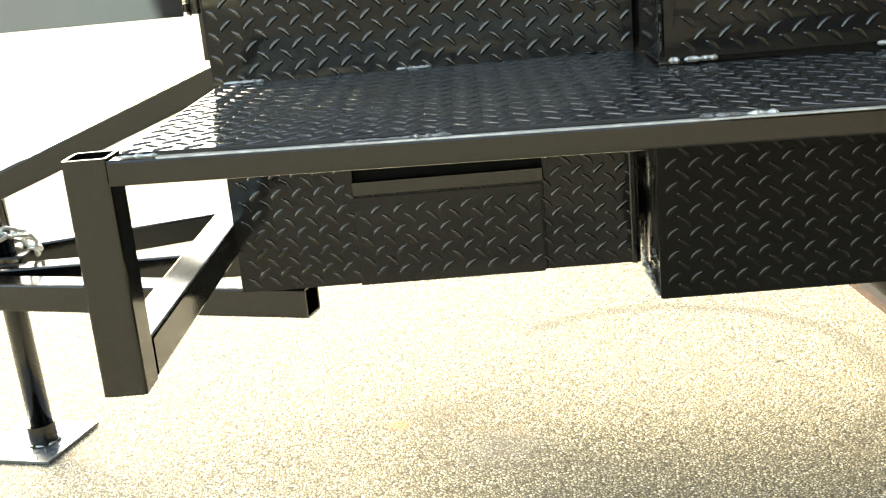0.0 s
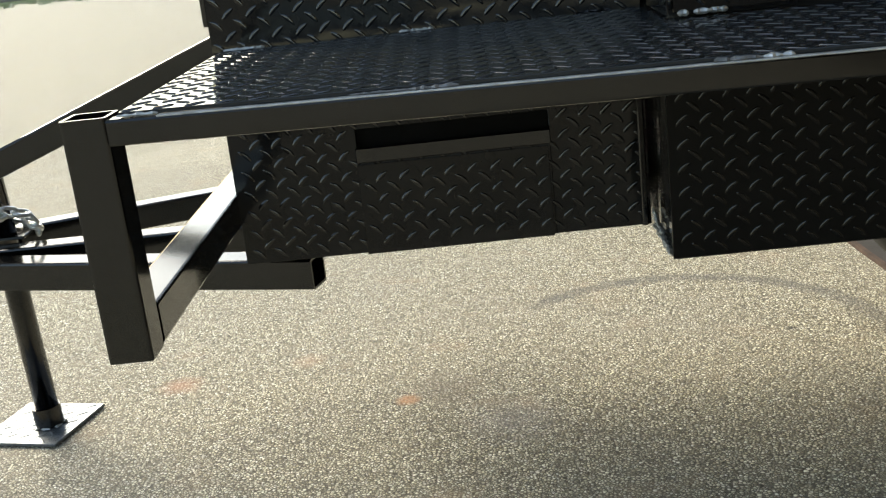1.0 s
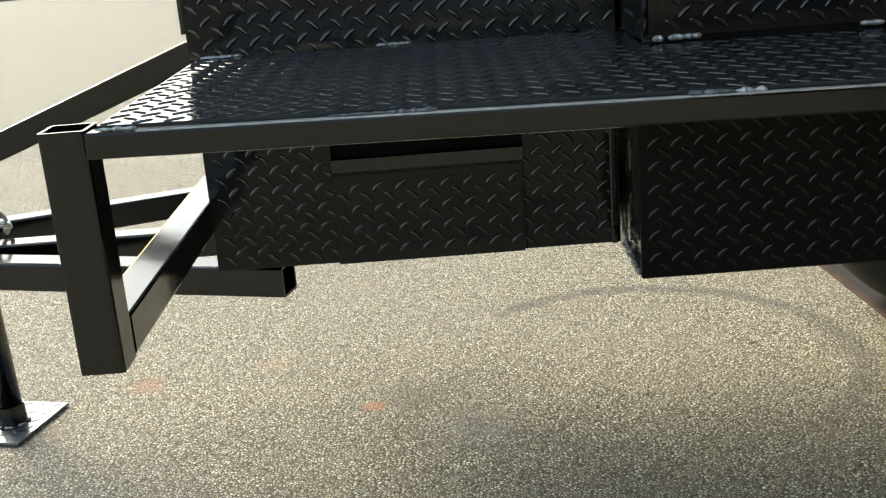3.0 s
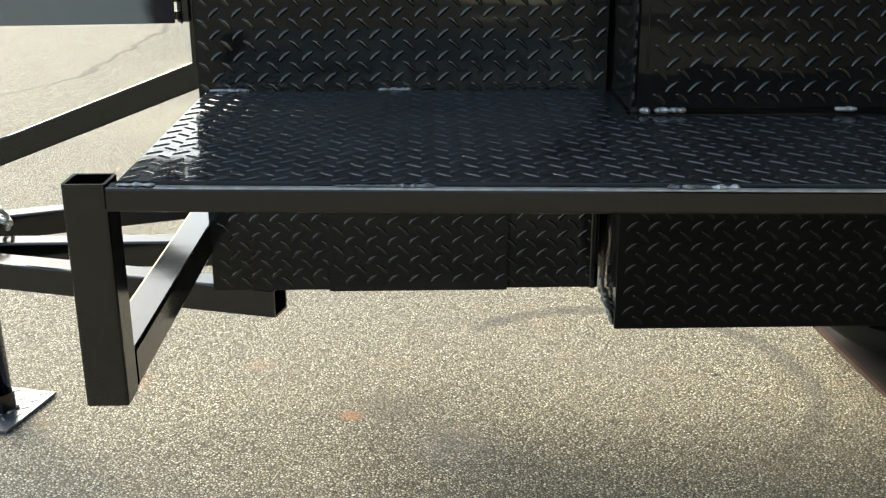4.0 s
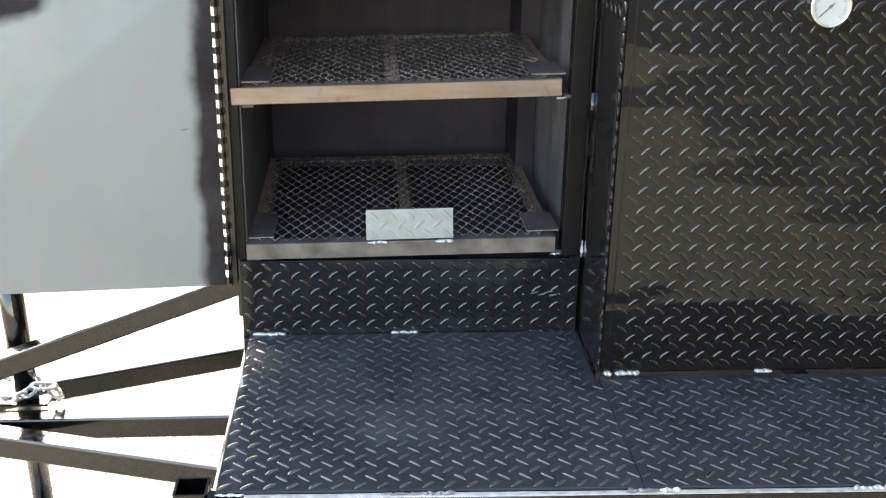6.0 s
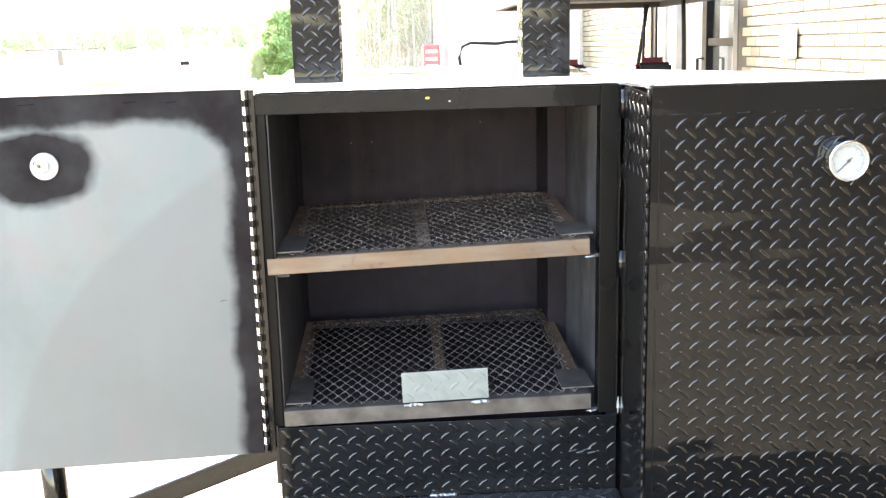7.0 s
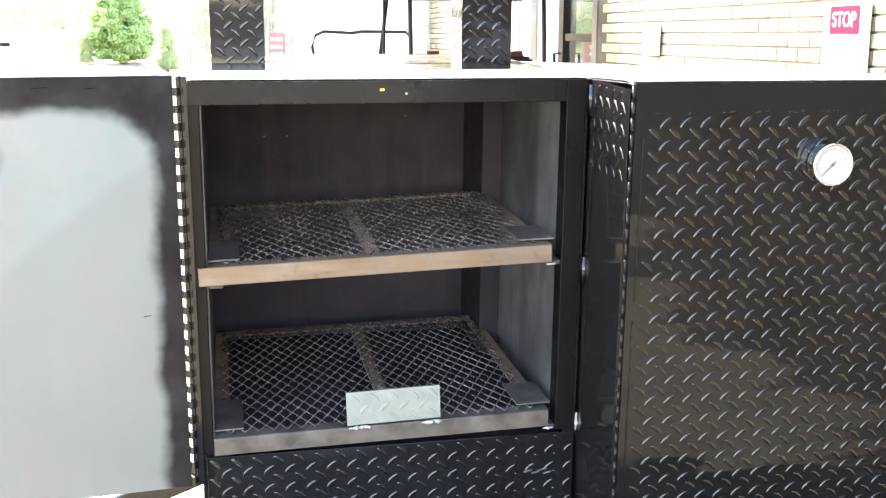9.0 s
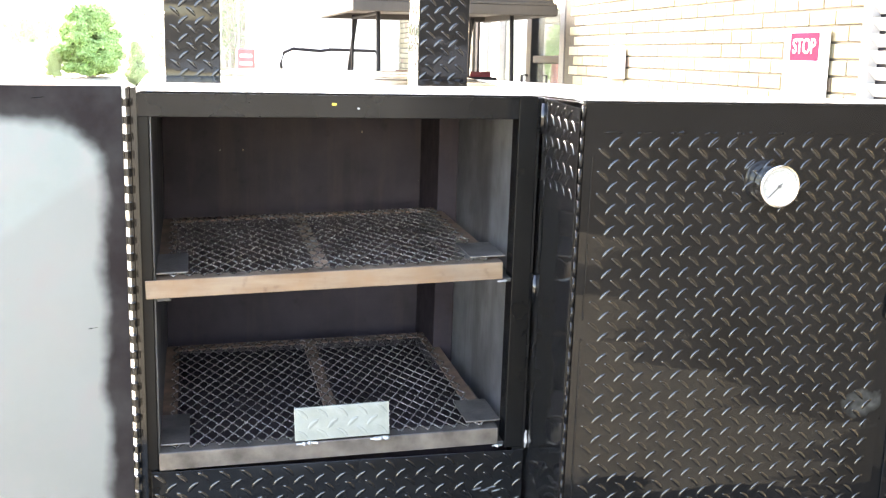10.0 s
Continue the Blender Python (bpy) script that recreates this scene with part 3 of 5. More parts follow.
    for i, (x, z) in enumerate(((0.576, 0.842), (0.590, 0.838), (0.603, 0.843), (0.612, 0.836))):
        part("grind_mark", bead((x - 0.008, -0.0055, z), (x + 0.008, -0.0055, z + 0.003), 0.0028, 20 + i, 0.4), DULLWELD, cab, "ground bare spot")
    for i, z in enumerate((1.503, 1.210)):
        k = part("hinge_pin", cyl((0.6635, -0.011, z - 0.025), (0.6635, -0.011, z + 0.025), 0.0058, 12), SATIN, cab, "small barrel hinge", smooth=True)
    for i in range(20):
        x = 0.022 + i * 0.031
        part("weld", bead((x, -0.004, TOP - 0.0008), (x + 0.030, -0.004, TOP - 0.0008), 0.0018, 60 + i), DULLWELD, cab)
    return cab


def build_dial(parent, centre, r=0.0338):
    """A round dial thermometer: stem boss, cup, chrome rim, white face, ticks and needle. Faces -y."""
    x, y, z = centre
    dial = part("dial", cyl((x, y, z), (x, y - 0.020, z), r * 0.93, 40), CHROME, parent, "chrome dial thermometer with a white face", smooth=False)
    bm = bmesh.new()
    prof = [(r * 0.93, -0.016), (r, -0.018), (r * 1.0, -0.024), (r * 0.95, -0.0265), (r * 0.88, -0.0255), (r * 0.86, -0.0215)]
    n = 44
    rings = [[bm.verts.new((x + a * math.cos(t), y + b, z + a * math.sin(t))) for t in (2 * math.pi * k / n for k in range(n))] for a, b in prof]
    for A, B in zip(rings, rings[1:]):
        for k in range(n):
            bm.faces.new((A[k], A[(k + 1) % n], B[(k + 1) % n], B[k]))
    bmesh.ops.recalc_face_normals(bm, faces=bm.faces)
    part("rim", bm, CHROME, dial, smooth=True)
    part("face", cyl((x, y - 0.0202, z), (x, y - 0.0216, z), r * 0.865, 40), FACE, dial, "white dial face")
    bm = bmesh.new()
    for k in range(33):
        a = math.radians(225 - k * 270 / 32)
        l0, l1 = r * (0.62 if k % 4 == 0 else 0.70), r * 0.78
        m = Matrix.Translation((x + (l0 + l1) / 2 * math.cos(a), y - 0.0219, z + (l0 + l1) / 2 * math.sin(a))) @ Matrix.Rotation(-a, 4, "Y") @ Matrix.Diagonal((l1 - l0, 0.0004, 0.0009, 1))
        bmesh.ops.create_cube(bm, size=1.0, matrix=m)
    part("scale_marks", bm, INK, dial)
    bm = bmesh.new()
    m = Matrix.Translation((x - 0.006, y - 0.0226, z - 0.006)) @ Matrix.Rotation(math.radians(-225), 4, "Y") @ Matrix.Diagonal((r * 0.95, 0.0006, 0.0016, 1))
    bmesh.ops.create_cube(bm, size=1.0, matrix=m)
    cyl((x, y - 0.0217, z), (x, y - 0.0240, z), 0.0028, 14, bm=bm)
    part("needle", bm, INK, dial, "black needle")
    return dial


def build_left_door():
    """The open door of the left cabinet, swung wide; its bare inside faces the viewer."""
    at = Matrix.Translation((-0.008, -0.014, 0.8685)) @ Matrix.Rotation(radians(4.6), 4, "Z")
    bm = box(-DOOR_W, 0, 0, 0.006, 0, DOOR_H, 0.0012)
    door = part("open_door", bm, DOORSTEEL, trailer, "open door, bare steel inside with black overspray round its edge", at)
    # folded edges behind
    part("door_skin", box(-DOOR_W + 0.01, -0.01, 0.0065, 0.010, 0.01, DOOR_H - 0.01), BLACK, door)
    # the stem of the dial comes through: nut and washer
    part("dial_back", cyl((-0.341, 0, 0.559), (-0.341, -0.006, 0.559), 0.0235, 28), FACE, door, "pale round back plate of a dial")
    part("stem", cyl((-0.343, -0.006, 0.557), (-0.350, -0.030, 0.567), 0.0042, 10), CHROME, door, "dial stem", smooth=True)
    part("nut", cyl((-0.341, -0.006, 0.559), (-0.342, -0.014, 0.560), 0.010, 6), CHROME, door)
    for i, (x, z, l) in enumerate(((-0.12, 0.660, 0.02), (-0.19, 0.662, 0.025), (-0.36, 0.664, 0.03), (-0.055, 0.30, 0.014))):
        part("weld", bead((x - l / 2, -0.0005, z), (x + l / 2, -0.0005, z + 0.002), 0.0016, 90 + i, 0.4), SATIN, door)
    # piano hinge: leaf and spaced knuckles, daylight between them
    n = 25
    for i in range(n):
        z0 = 0.006 + i * (DOOR_H - 0.010) / n
        k = cyl((0.006, -0.002, z0), (0.006, -0.002, z0 + 0.0125), 0.0052, 12)
        box(-0.0005, 0.006, -0.001, 0.003, z0, z0 + 0.0125, bm=k)
        box(0.006, 0.016, -0.001, 0.003, z0, z0 + 0.0125, bm=k)
        part("hinge_knuckle", k, SATIN, door)
    part("hinge_leaf", box(0.0050, 0.0215, -0.001, 0.0025, 0.002, DOOR_H - 0.002, 0.0005), SATIN, door)
    part("hinge_pin", cyl((0.0105, -0.002, 0), (0.0105, -0.002, DOOR_H), 0.0018, 8), SATIN, door)
    return door


def build_right_cabinet():
    bm = box(RX0, RX1, RY, BACK, SH - 0.02, TOPR - 0.150, 0.002)
    box(RX0, RX1, RY, -0.01, TOPR - 0.1495, TOP - 0.0060, bm=bm)
    cab = part("smoke_chamber", bm, BLACK, trailer, "wide black smoke chamber with a tread-plate door")
    # left side, tread plate, standing proud of the warming cabinet
    link("side_panel", tread("side_panel", -RY - 0.006, TOP - SH - 0.006, (0.004, 0.004, 0.62, 0.006), off=(0.017, 0.017)), cab, "tread-plate side",
         frame_of((RX0 - 0.0005, -0.006, SH + 0.002), (0, -1, 0), (0, 0, 1)))
    # the door
    x0, x1 = RX0 + 0.006, 1.238
    z0, z1 = SH + 0.004, TOPR - 0.002
    door = link("chamber_door", tread("chamber_door", x1 - x0, z1 - z0, (0.0165, 0.020, 0.006, 0.045), off=(0.7205 - x0 - 0.0163 - 0.0652, 0.797 - z0 - 0.0172 - 0.03445), pitch=(0.0326, 0.03445), thick=0.008), cab,
                "closed tread-plate door with a dial thermometer", frame_of((x0, RY - 0.0085, z0), (1, 0, 0), (0, 0, 1)))
    door.data.materials[0] = DOORBLACK
    # raised welded border strip round the lugged area, and a long piano hinge
    for a, b, u in ((0.50, 0.76, 0.0135), (0.10, 0.47, 0.0120)):
        part("door_seam", box(u, u + 0.0025, a - 0.06, b - 0.06, 0.0002, 0.0020, 0.0006), BLACK, door)
    for i in range(32):
        zz = 0.004 + i * (z1 - z0 - 0.008) / 32
        part("hinge_knuckle", cyl((-0.004, zz, 0.001), (-0.004, zz + 0.0228, 0.0), 0.0026, 10), BLACK, door, smooth=True)
    for i in range(9):
        u = 0.03 + i * 0.055
        part("weld", bead((u, z1 - z0 - 0.047, 0.0002), (u + 0.03, z1 - z0 - 0.046, 0.0002), 0.002, 300 + i, 0.5), BLACK, door)
    build_dial(cab, (DIALX, RY - 0.0105, DIALZ))
    part("dial_collar", cyl((DIALX - 0.002, RY - 0.008, DIALZ), (DIALX - 0.002, RY - 0.012, DIALZ), 0.026, 30), SATIN, cab)
    # latch at the free edge
    lt = box(1.222, 1.255, RY - 0.016, RY - 0.0105, 1.190, 1.232, 0.003)
    part("latch", lt, SATIN, cab, "black door latch")
    part("latch_pin", cyl((1.236, RY - 0.020, 1.236), (1.236, RY - 0.020, 1.186), 0.004, 12), WELD, cab, smooth=True)
    link("front_panel", tread("chamber_front", RX1 - 1.265, TOPR - SH - 0.008, (0.01,) * 4, off=(0.02, 0.02)), cab, "tread-plate front beside the door",
         frame_of((1.262, RY - 0.004, SH + 0.004), (1, 0, 0), (0, 0, 1)))
    # welds where it meets the shelf
    for i, (a, b, r) in enumerate(((0.676, 0.690, 0.0055), (0.697, 0.742, 0.0050), (0.955, 0.985, 0.005), (1.25, 1.29, 0.005))):
        part("weld", bead((a, RY - 0.013, SH + 0.003), (b, RY - 0.013, SH + 0.003), r, 400 + i, 0.7), WELD, cab, "bright weld bead")
    for i, (dx, dz) in enumerate(((0, 0), (0.009, 0.002), (0.018, -0.001), (0.004, -0.012), (0.014, -0.012))):
        part("weld", bead((RX0 - 0.006 + dx, RY - 0.001, TOPR - 0.001 + dz * 0.3), (RX0 + 0.002 + dx, RY - 0.002, TOPR + dz * 0.3), 0.004, 430 + i), WELD, cab)
    return cab


def build_top():
    """A bare sheet over both boxes; over the chamber it breaks along a slanting crest and falls to the back."""
    V, F = [], []

    def strip(rows):
        k, n = len(V), len(rows[0])
        for r in rows:
            V.extend(r)
        for j in range(len(rows) - 1):
            for i in range(n - 1):
                a = k + j * n + i
                F.append((a, a + 1, a + n + 1, a + n))

    for z in (TOP, TOP - 0.004):
        strip([[(0.010, -0.006, z), (RX0 - 0.001, -0.006, z)], [(0.010, 0.50, z - 0.009), (RX0 - 0.001, 0.50, z - 0.009)]])
    for z in (TOPR, TOPR - 0.004):
        xs = (RX0 + 0.001, 0.90, 1.15, RX1)
        strip([[(x, RY - 0.010, z) for x in xs], [(x, -0.008, z - TOPR + TOP) for x in xs], [(x, y, z - TOPR + TOP - 0.006) for x, y in zip(xs, (0.45, 0.30, 0.10, 0.04))], [(x, BACK + 0.01, z - 0.16) for x in xs]])
    top = link("top_plate", mesh_of("top_plate", V, F, BRIGHTTOP), trailer, "flat bright bare sheet-metal top plate")
    part("front_lip", box(RX0 + 0.001, RX1, RY - 0.0062, RY - 0.0022, TOPR - 0.006, TOPR - 0.0005, 0.0008), DULLWELD, top)
    return top


def build_flue(x0):
    """A square upright of tread plate on the top plate."""
    w, d, h, y0 = 0.101, 0.10, 0.85, 0.40
    up = part("upright", box(x0 + 0.004, x0 + w - 0.004, y0 + 0.004, y0 + d - 0.004, TOP - 0.012, TOP + h), BLACK, trailer, "square upright clad in tread plate")
    link("front_plate", tread("upright_front", w, h, (0.002,) * 4, off=(0.019 if x0 < 0.3 else 0.024, 0.0246), pitch=(0.030, 0.0324)), up, "", frame_of((x0, y0, TOP - 0.006), (1, 0, 0), (0, 0, 1)))
    link("side_plate", tread("upright_side", d - 0.004, h, (0.002,) * 4, off=(0.016, 0.012)), up, "", frame_of((x0, y0 + d, TOP - 0.009), (0, -1, 0), (0, 0, 1)))
    link("side_plate", tread("upright_side", d - 0.004, h, (0.002,) * 4, off=(0.016, 0.012)), up, "", frame_of((x0 + w, y0 + 0.004, TOP - 0.009), (0, 1, 0), (0, 0, 1)))
    part("weld", bead((x0 - 0.002, y0 - 0.004, TOP - 0.006), (x0 + w * 0.95, y0 - 0.004, TOP - 0.006), 0.004, 500 + int(x0 * 100)), SATIN, up)
    return up


SAG = 0.0145        # the outer edge of the shelf drops this much for each metre towards the wheel


def build_shelf():
    rail = part("shelf_rail", tube_between((0.019, -0.5345, 0.7425), (RX1, -0.5345, 0.7425 - SAG * (RX1 - 0.02)), 0.026, 0.028, 0.003, 0.003), SATIN, trailer, "black square-tube shelf rail")
    seam = 0.668
    sh = link("shelf_plate", tread("shelf_plate", seam - 0.030, 0.530, (0.003, 0.002, 0.003, 0.003), off=(0.0275, -0.0063), pitch=(0.0334, 0.0387), amp=0.0013, notch=(RX0 - 0.030 - 0.004, 0.530 + RY - 0.011)), trailer,
              "glossy black tread-plate shelf", frame_of((0.030, -0.537, SH), (1, 0, 0), (0, 1, 0)))
    sh2 = link("shelf_plate", tread("shelf_plate_long", RX1 - seam - 0.002, 0.537 + RY - 0.012, (0.003, 0.002, 0.003, 0.003), off=(0.026, 0.012), pitch=(0.0334, 0.0387), amp=0.0013), trailer,
         "glossy black tread-plate shelf", frame_of((seam + 0.0008, -0.537, SH), (1, 0, 0), (0, 1, 0)))
    for ob, u0 in ((sh, 0.010), (sh2, seam - 0.02)):
        bm = bmesh.new()
        bm.from_mesh(ob.data)
        for k in range(1, 34):
            big = [f for f in bm.faces if f.material_index == 0]
            bmesh.ops.bisect_plane(bm, geom=big + list({e for f in big for e in f.edges}) + list({v for f in big for v in f.verts}), plane_co=(k * 0.03, 0, 0), plane_no=(1, 0, 0))
        bm.to_mesh(ob.data)
        bm.free()
        for v in ob.data.vertices:
            v.co.z -= SAG * (u0 + v.co.x) * max(0.0, 1.0 - v.co.y / 0.530)
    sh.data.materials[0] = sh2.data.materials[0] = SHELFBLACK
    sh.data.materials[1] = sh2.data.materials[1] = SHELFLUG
    for i, (a, b, r) in enumerate(((0.030, 0.072, 0.004), (0.270, 0.330, 0.0026), (0.330, 0.382, 0.0045), (0.640, 0.690, 0.0045), (0.690, 0.722, 0.005), (0.99, 1.05, 0.005))):
        part("weld", bead((a, -0.541, SH - 0.003 - SAG * a), (b, -0.541, SH - 0.003 - SAG * b), r * 0.75, 540 + i, 0.8), DULLWELD if i in (1, 2, 3) else WELD, trailer, "bright weld bead")
    part("weld", bead((0.668, -0.525, SH - 0.001 - SAG * 0.65), (0.667, -0.215, SH - 0.001 - SAG * 0.26), 0.0012, 560, 0.5), SATIN, trailer)
    # the bright seam where the plate edge meets the rail
    part("plate_edge", box(0.072, RX1, -0.5480, -0.5375, SH - 0.0064, SH - 0.0044, 0.0006), WELD, trailer, "thin bright edge of the shelf plate", Matrix.Rotation(math.atan(SAG), 4, "Y") @ Matrix.Translation((-SAG * SH, 0, 0)))
    # joists under the shelf
    for x in (0.36, 1.05, 1.5):
        part("joist", tube_between((x, -0.521, 0.738 - SAG * x), (x, 0.0 if x < 0.6 else RY, 0.738), 0.026, 0.028, 0.003, 0.003), SATIN, trailer)
    return sh


def build_post():
    p = part("corner_post", tube_between((-0.007, -0.516, 0.488), (-0.007, -0.516, 0.7585), 0.050, 0.050, 0.004, 0.004), SATIN, trailer, "open-topped black square-tube post")
    part("outrigger", tube_between((-0.006, -0.4905, 0.5145), (-0.006, 0.66, 0.5145), 0.050, 0.050, 0.004, 0.004), SATIN, trailer, "black square-tube outrigger under the shelf")
    part("weld", bead((-0.030, -0.491, 0.541), (0.018, -0.491, 0.541), 0.003, 580), SATIN, trailer)
    return p


def build_lower_box():
    lb = part("firebox", box(RX0 + 0.001, 1.17, -0.158, BACK, 0.415, SH - 0.006), BLACK, trailer, "black tread-plate firebox under the shelf")
    front = link("front_panel", tread("firebox_front", 1.17 - RX0 - 0.002, SH - 0.008 - 0.413, (0.008, 0.004, 0.006, 0), off=(0.0037, 0.013), pitch=(0.0327, 0.034), amp=0.0008), lb, "", frame_of((RX0 - 0.003, -0.162, 0.417), (1, 0, 0), (0, 0, 1)))
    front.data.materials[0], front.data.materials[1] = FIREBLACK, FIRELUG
    part("bare_edge", bead((RX0 - 0.002, -0.152, 0.420), (RX0 - 0.002, -0.02, 0.428), 0.005, 590, 0.8), WELD, lb, "bare scraped lower edge")
    part("bare_edge", bead((RX0 - 0.005, -0.115, 0.428), (RX0 - 0.005, -0.02, 0.455), 0.004, 591, 0.8), WELD, lb)
    rb = part("rear_box", box(1.174, 1.42, 0.10, 0.54, 0.43, SH - 0.006), BLACK, trailer, "recessed black box beside the wheel")
    link("front_panel", tread("rear_box_front", 0.24, 0.31, (0.004,) * 4, off=(0.016, 0.016)), rb, "", frame_of((1.176, 0.096, 0.432), (1, 0, 0), (0, 0, 1)))
    return lb


def build_frame():
    z = 0.389
    part("tongue_tube", tube_between((0.120, 0.050, z), (-0.88, 0.345, z), 0.053, 0.052), SATIN, trailer, "black square-tube tongue member")
    part("tongue_tube", tube_between((0.60, 0.321, z - 0.001), (-0.84, 0.321, z - 0.001), 0.050, 0.052), SATIN, trailer)
    part("tongue_tube", tube_between((0.30, 0.806, z), (-0.86, 0.363, z), 0.050, 0.052), SATIN, trailer)
    part("brace", tube_between((0.017, 0.301, 0.7615), (-0.82, 0.318, 0.4435), 0.050, 0.048), SATIN, trailer, "sloping black square-tube brace to the cabinet")
    part("coupler", box(-1.10, -0.85, 0.310, 0.380, 0.36, 0.44, 0.012, seg=2), SATIN, trailer, "black tongue coupler")
    part("cross_member", tube_between((0.02, 0.55, z), (1.6, 0.55, z), 0.05, 0.052), SATIN, trailer)
    j = part("jack_tube", cyl((-0.530, 0.393, 0.012), (-0.547, 0.393, 0.80), 0.0235, 28), SATIN, trailer, "round black tongue jack leg", smooth=True)
    part("jack_sleeve", cyl((-0.536, 0.393, 0.33), (-0.547, 0.393, 0.84), 0.0265, 28), SATIN, j, smooth=True)
    part("jack_collar", cyl((-0.532, 0.393, 0.012), (-0.533, 0.393, 0.052), 0.029, 28), SATIN, j)
    fp = link("foot_plate", tread("foot_plate", 0.185, 0.185, (0.003,) * 4, off=(0.012, 0.014), thick=0.006, amp=0.0013), j, "tread-plate jack foot with bare weld marks",
         frame_of((-0.668, 0.340, 0.0085), (math.cos(radians(-14)), math.sin(radians(-14)), 0), (math.sin(radians(14)), math.cos(radians(14)), 0)))
    fp.data.materials[0] = fp.data.materials[1] = FOOT
    part("bracket", box(-0.62, -0.48, 0.350, 0.425, 0.418, 0.424, 0.001), SATIN, j)
    for k in range(7):
        an = k * 0.9
        part("weld", bead((-0.533 + 0.031 * math.cos(an), 0.393 + 0.031 * math.sin(an), 0.012), (-0.533 + 0.031 * math.cos(an + 0.6), 0.393 + 0.031 * math.sin(an + 0.6), 0.012), 0.005, 610 + k), WELD, j)


build_left_cabinet()
build_left_door()
build_right_cabinet()
build_top()
build_flue(0.048)
build_flue(0.534)
build_shelf()
build_post()
build_lower_box()
build_frame()


def build_wheel():
    """A trailer wheel with tyre, rim and hub; its axle lies along y."""
    c = Vector((1.53, 0.68, 0.325))
    bm = bmesh.new()
    R, W = 0.325, 0.105
    prof = [(0.20, -W * 0.70), (0.225, -W * 0.97), (0.24, -W), (0.275, -W * 1.04), (0.305, -W * 0.95), (0.320, -W * 0.72), (0.325, -W * 0.3), (0.325, W * 0.3), (0.320, W * 0.72), (0.305, W * 0.95), (0.275, W * 1.04), (0.235, W), (0.20, W * 0.85)]
    n = 56
    rings = [[bm.verts.new((c.x + a * math.cos(t), c.y + b, c.z + a * math.sin(t))) for t in (2 * math.pi * k / n for k in range(n))] for a, b in prof]
    for A, B in zip(rings, rings[1:]):
        for k in range(n):
            bm.faces.new((A[k], A[(k + 1) % n], B[(k + 1) % n], B[k]))
    bmesh.ops.recalc_face_normals(bm, faces=bm.faces)
    w = part("wheel", cyl((c.x, c.y - 0.02, c.z), (c.x, c.y + 0.09, c.z), 0.205, 40), SATIN, trailer, "trailer wheel with a worn black tyre")
    part("tyre", bm, RUBBER, w, "dusty black tyre", smooth=True)
    part("hub", cyl((c.x, c.y - 0.10, c.z), (c.x, c.y - 0.02, c.z), 0.045, 24), SATIN, w)
    rm = bmesh.new()
    rings = [[rm.verts.new((c.x + a * math.cos(t), c.y + b, c.z + a * math.sin(t))) for t in (2 * math.pi * k / 48 for k in range(48))]
             for a, b in ((0.217, -0.082), (0.217, -0.092), (0.209, -0.095), (0.203, -0.088), (0.198, -0.02))]
    for A, B in zip(rings, rings[1:]):
        for k in range(48):
            rm.faces.new((A[k], A[(k + 1) % 48], B[(k + 1) % 48], B[k]))
    bmesh.ops.recalc_face_normals(rm, faces=rm.faces)
    part("rim", rm, SATIN, w, smooth=True)
    # fender over it
    f = bmesh.new()
    rings = []
    for k in range(13):
        t = math.radians(8 + k * 164 / 12)
        rings.append([f.verts.new((c.x + rr * math.cos(t), yy, c.z + 0.03 + rr * 0.98 * math.sin(t))) for rr, yy in ((0.345, c.y - 0.115), (0.345, c.y + 0.115), (0.341, c.y + 0.115), (0.341, c.y - 0.115))])
    for A, B in zip(rings, rings[1:]):
        for k in range(4):
            f.faces.new((A[k], A[(k + 1) % 4], B[(k + 1) % 4], B[k]))
    f.faces.new(rings[0]), f.faces.new(rings[-1][::-1])
    bmesh.ops.recalc_face_normals(f, faces=f.faces)
    part("fender", f, SATIN, trailer, "black wheel fender")
    # a hanging skirt plate added before the wheel; its black stands for the recess's shade
    edge = [(1.17, 0.31), (1.25, 0.287), (1.32, 0.255), (1.39, 0.20), (1.445, 0.138), (1.46, 0.132), (1.475, 0.145), (1.50, 0.196), (1.54, 0.30), (1.60, 0.42), (2.0, 0.44)]
    V = [(x, yy, zz) for yy in (0.078, 0.082) for x, z in edge for zz in (z, 0.728)]
    F, m2 = [], 2 * len(edge)
    for k in range(0, m2 - 2, 2):
        F += [(k + 1, k + 3, k + 2, k)[::-1], (k + m2, k + 2 + m2, k + 3 + m2, k + 1 + m2)[::-1], (k, k + m2, k + 2 + m2, k + 2)]
    link("skirt", mesh_of("skirt", V, F, RECESSBLACK), trailer, "black skirt sheet standing in for the dark wheel recess")


build_wheel()


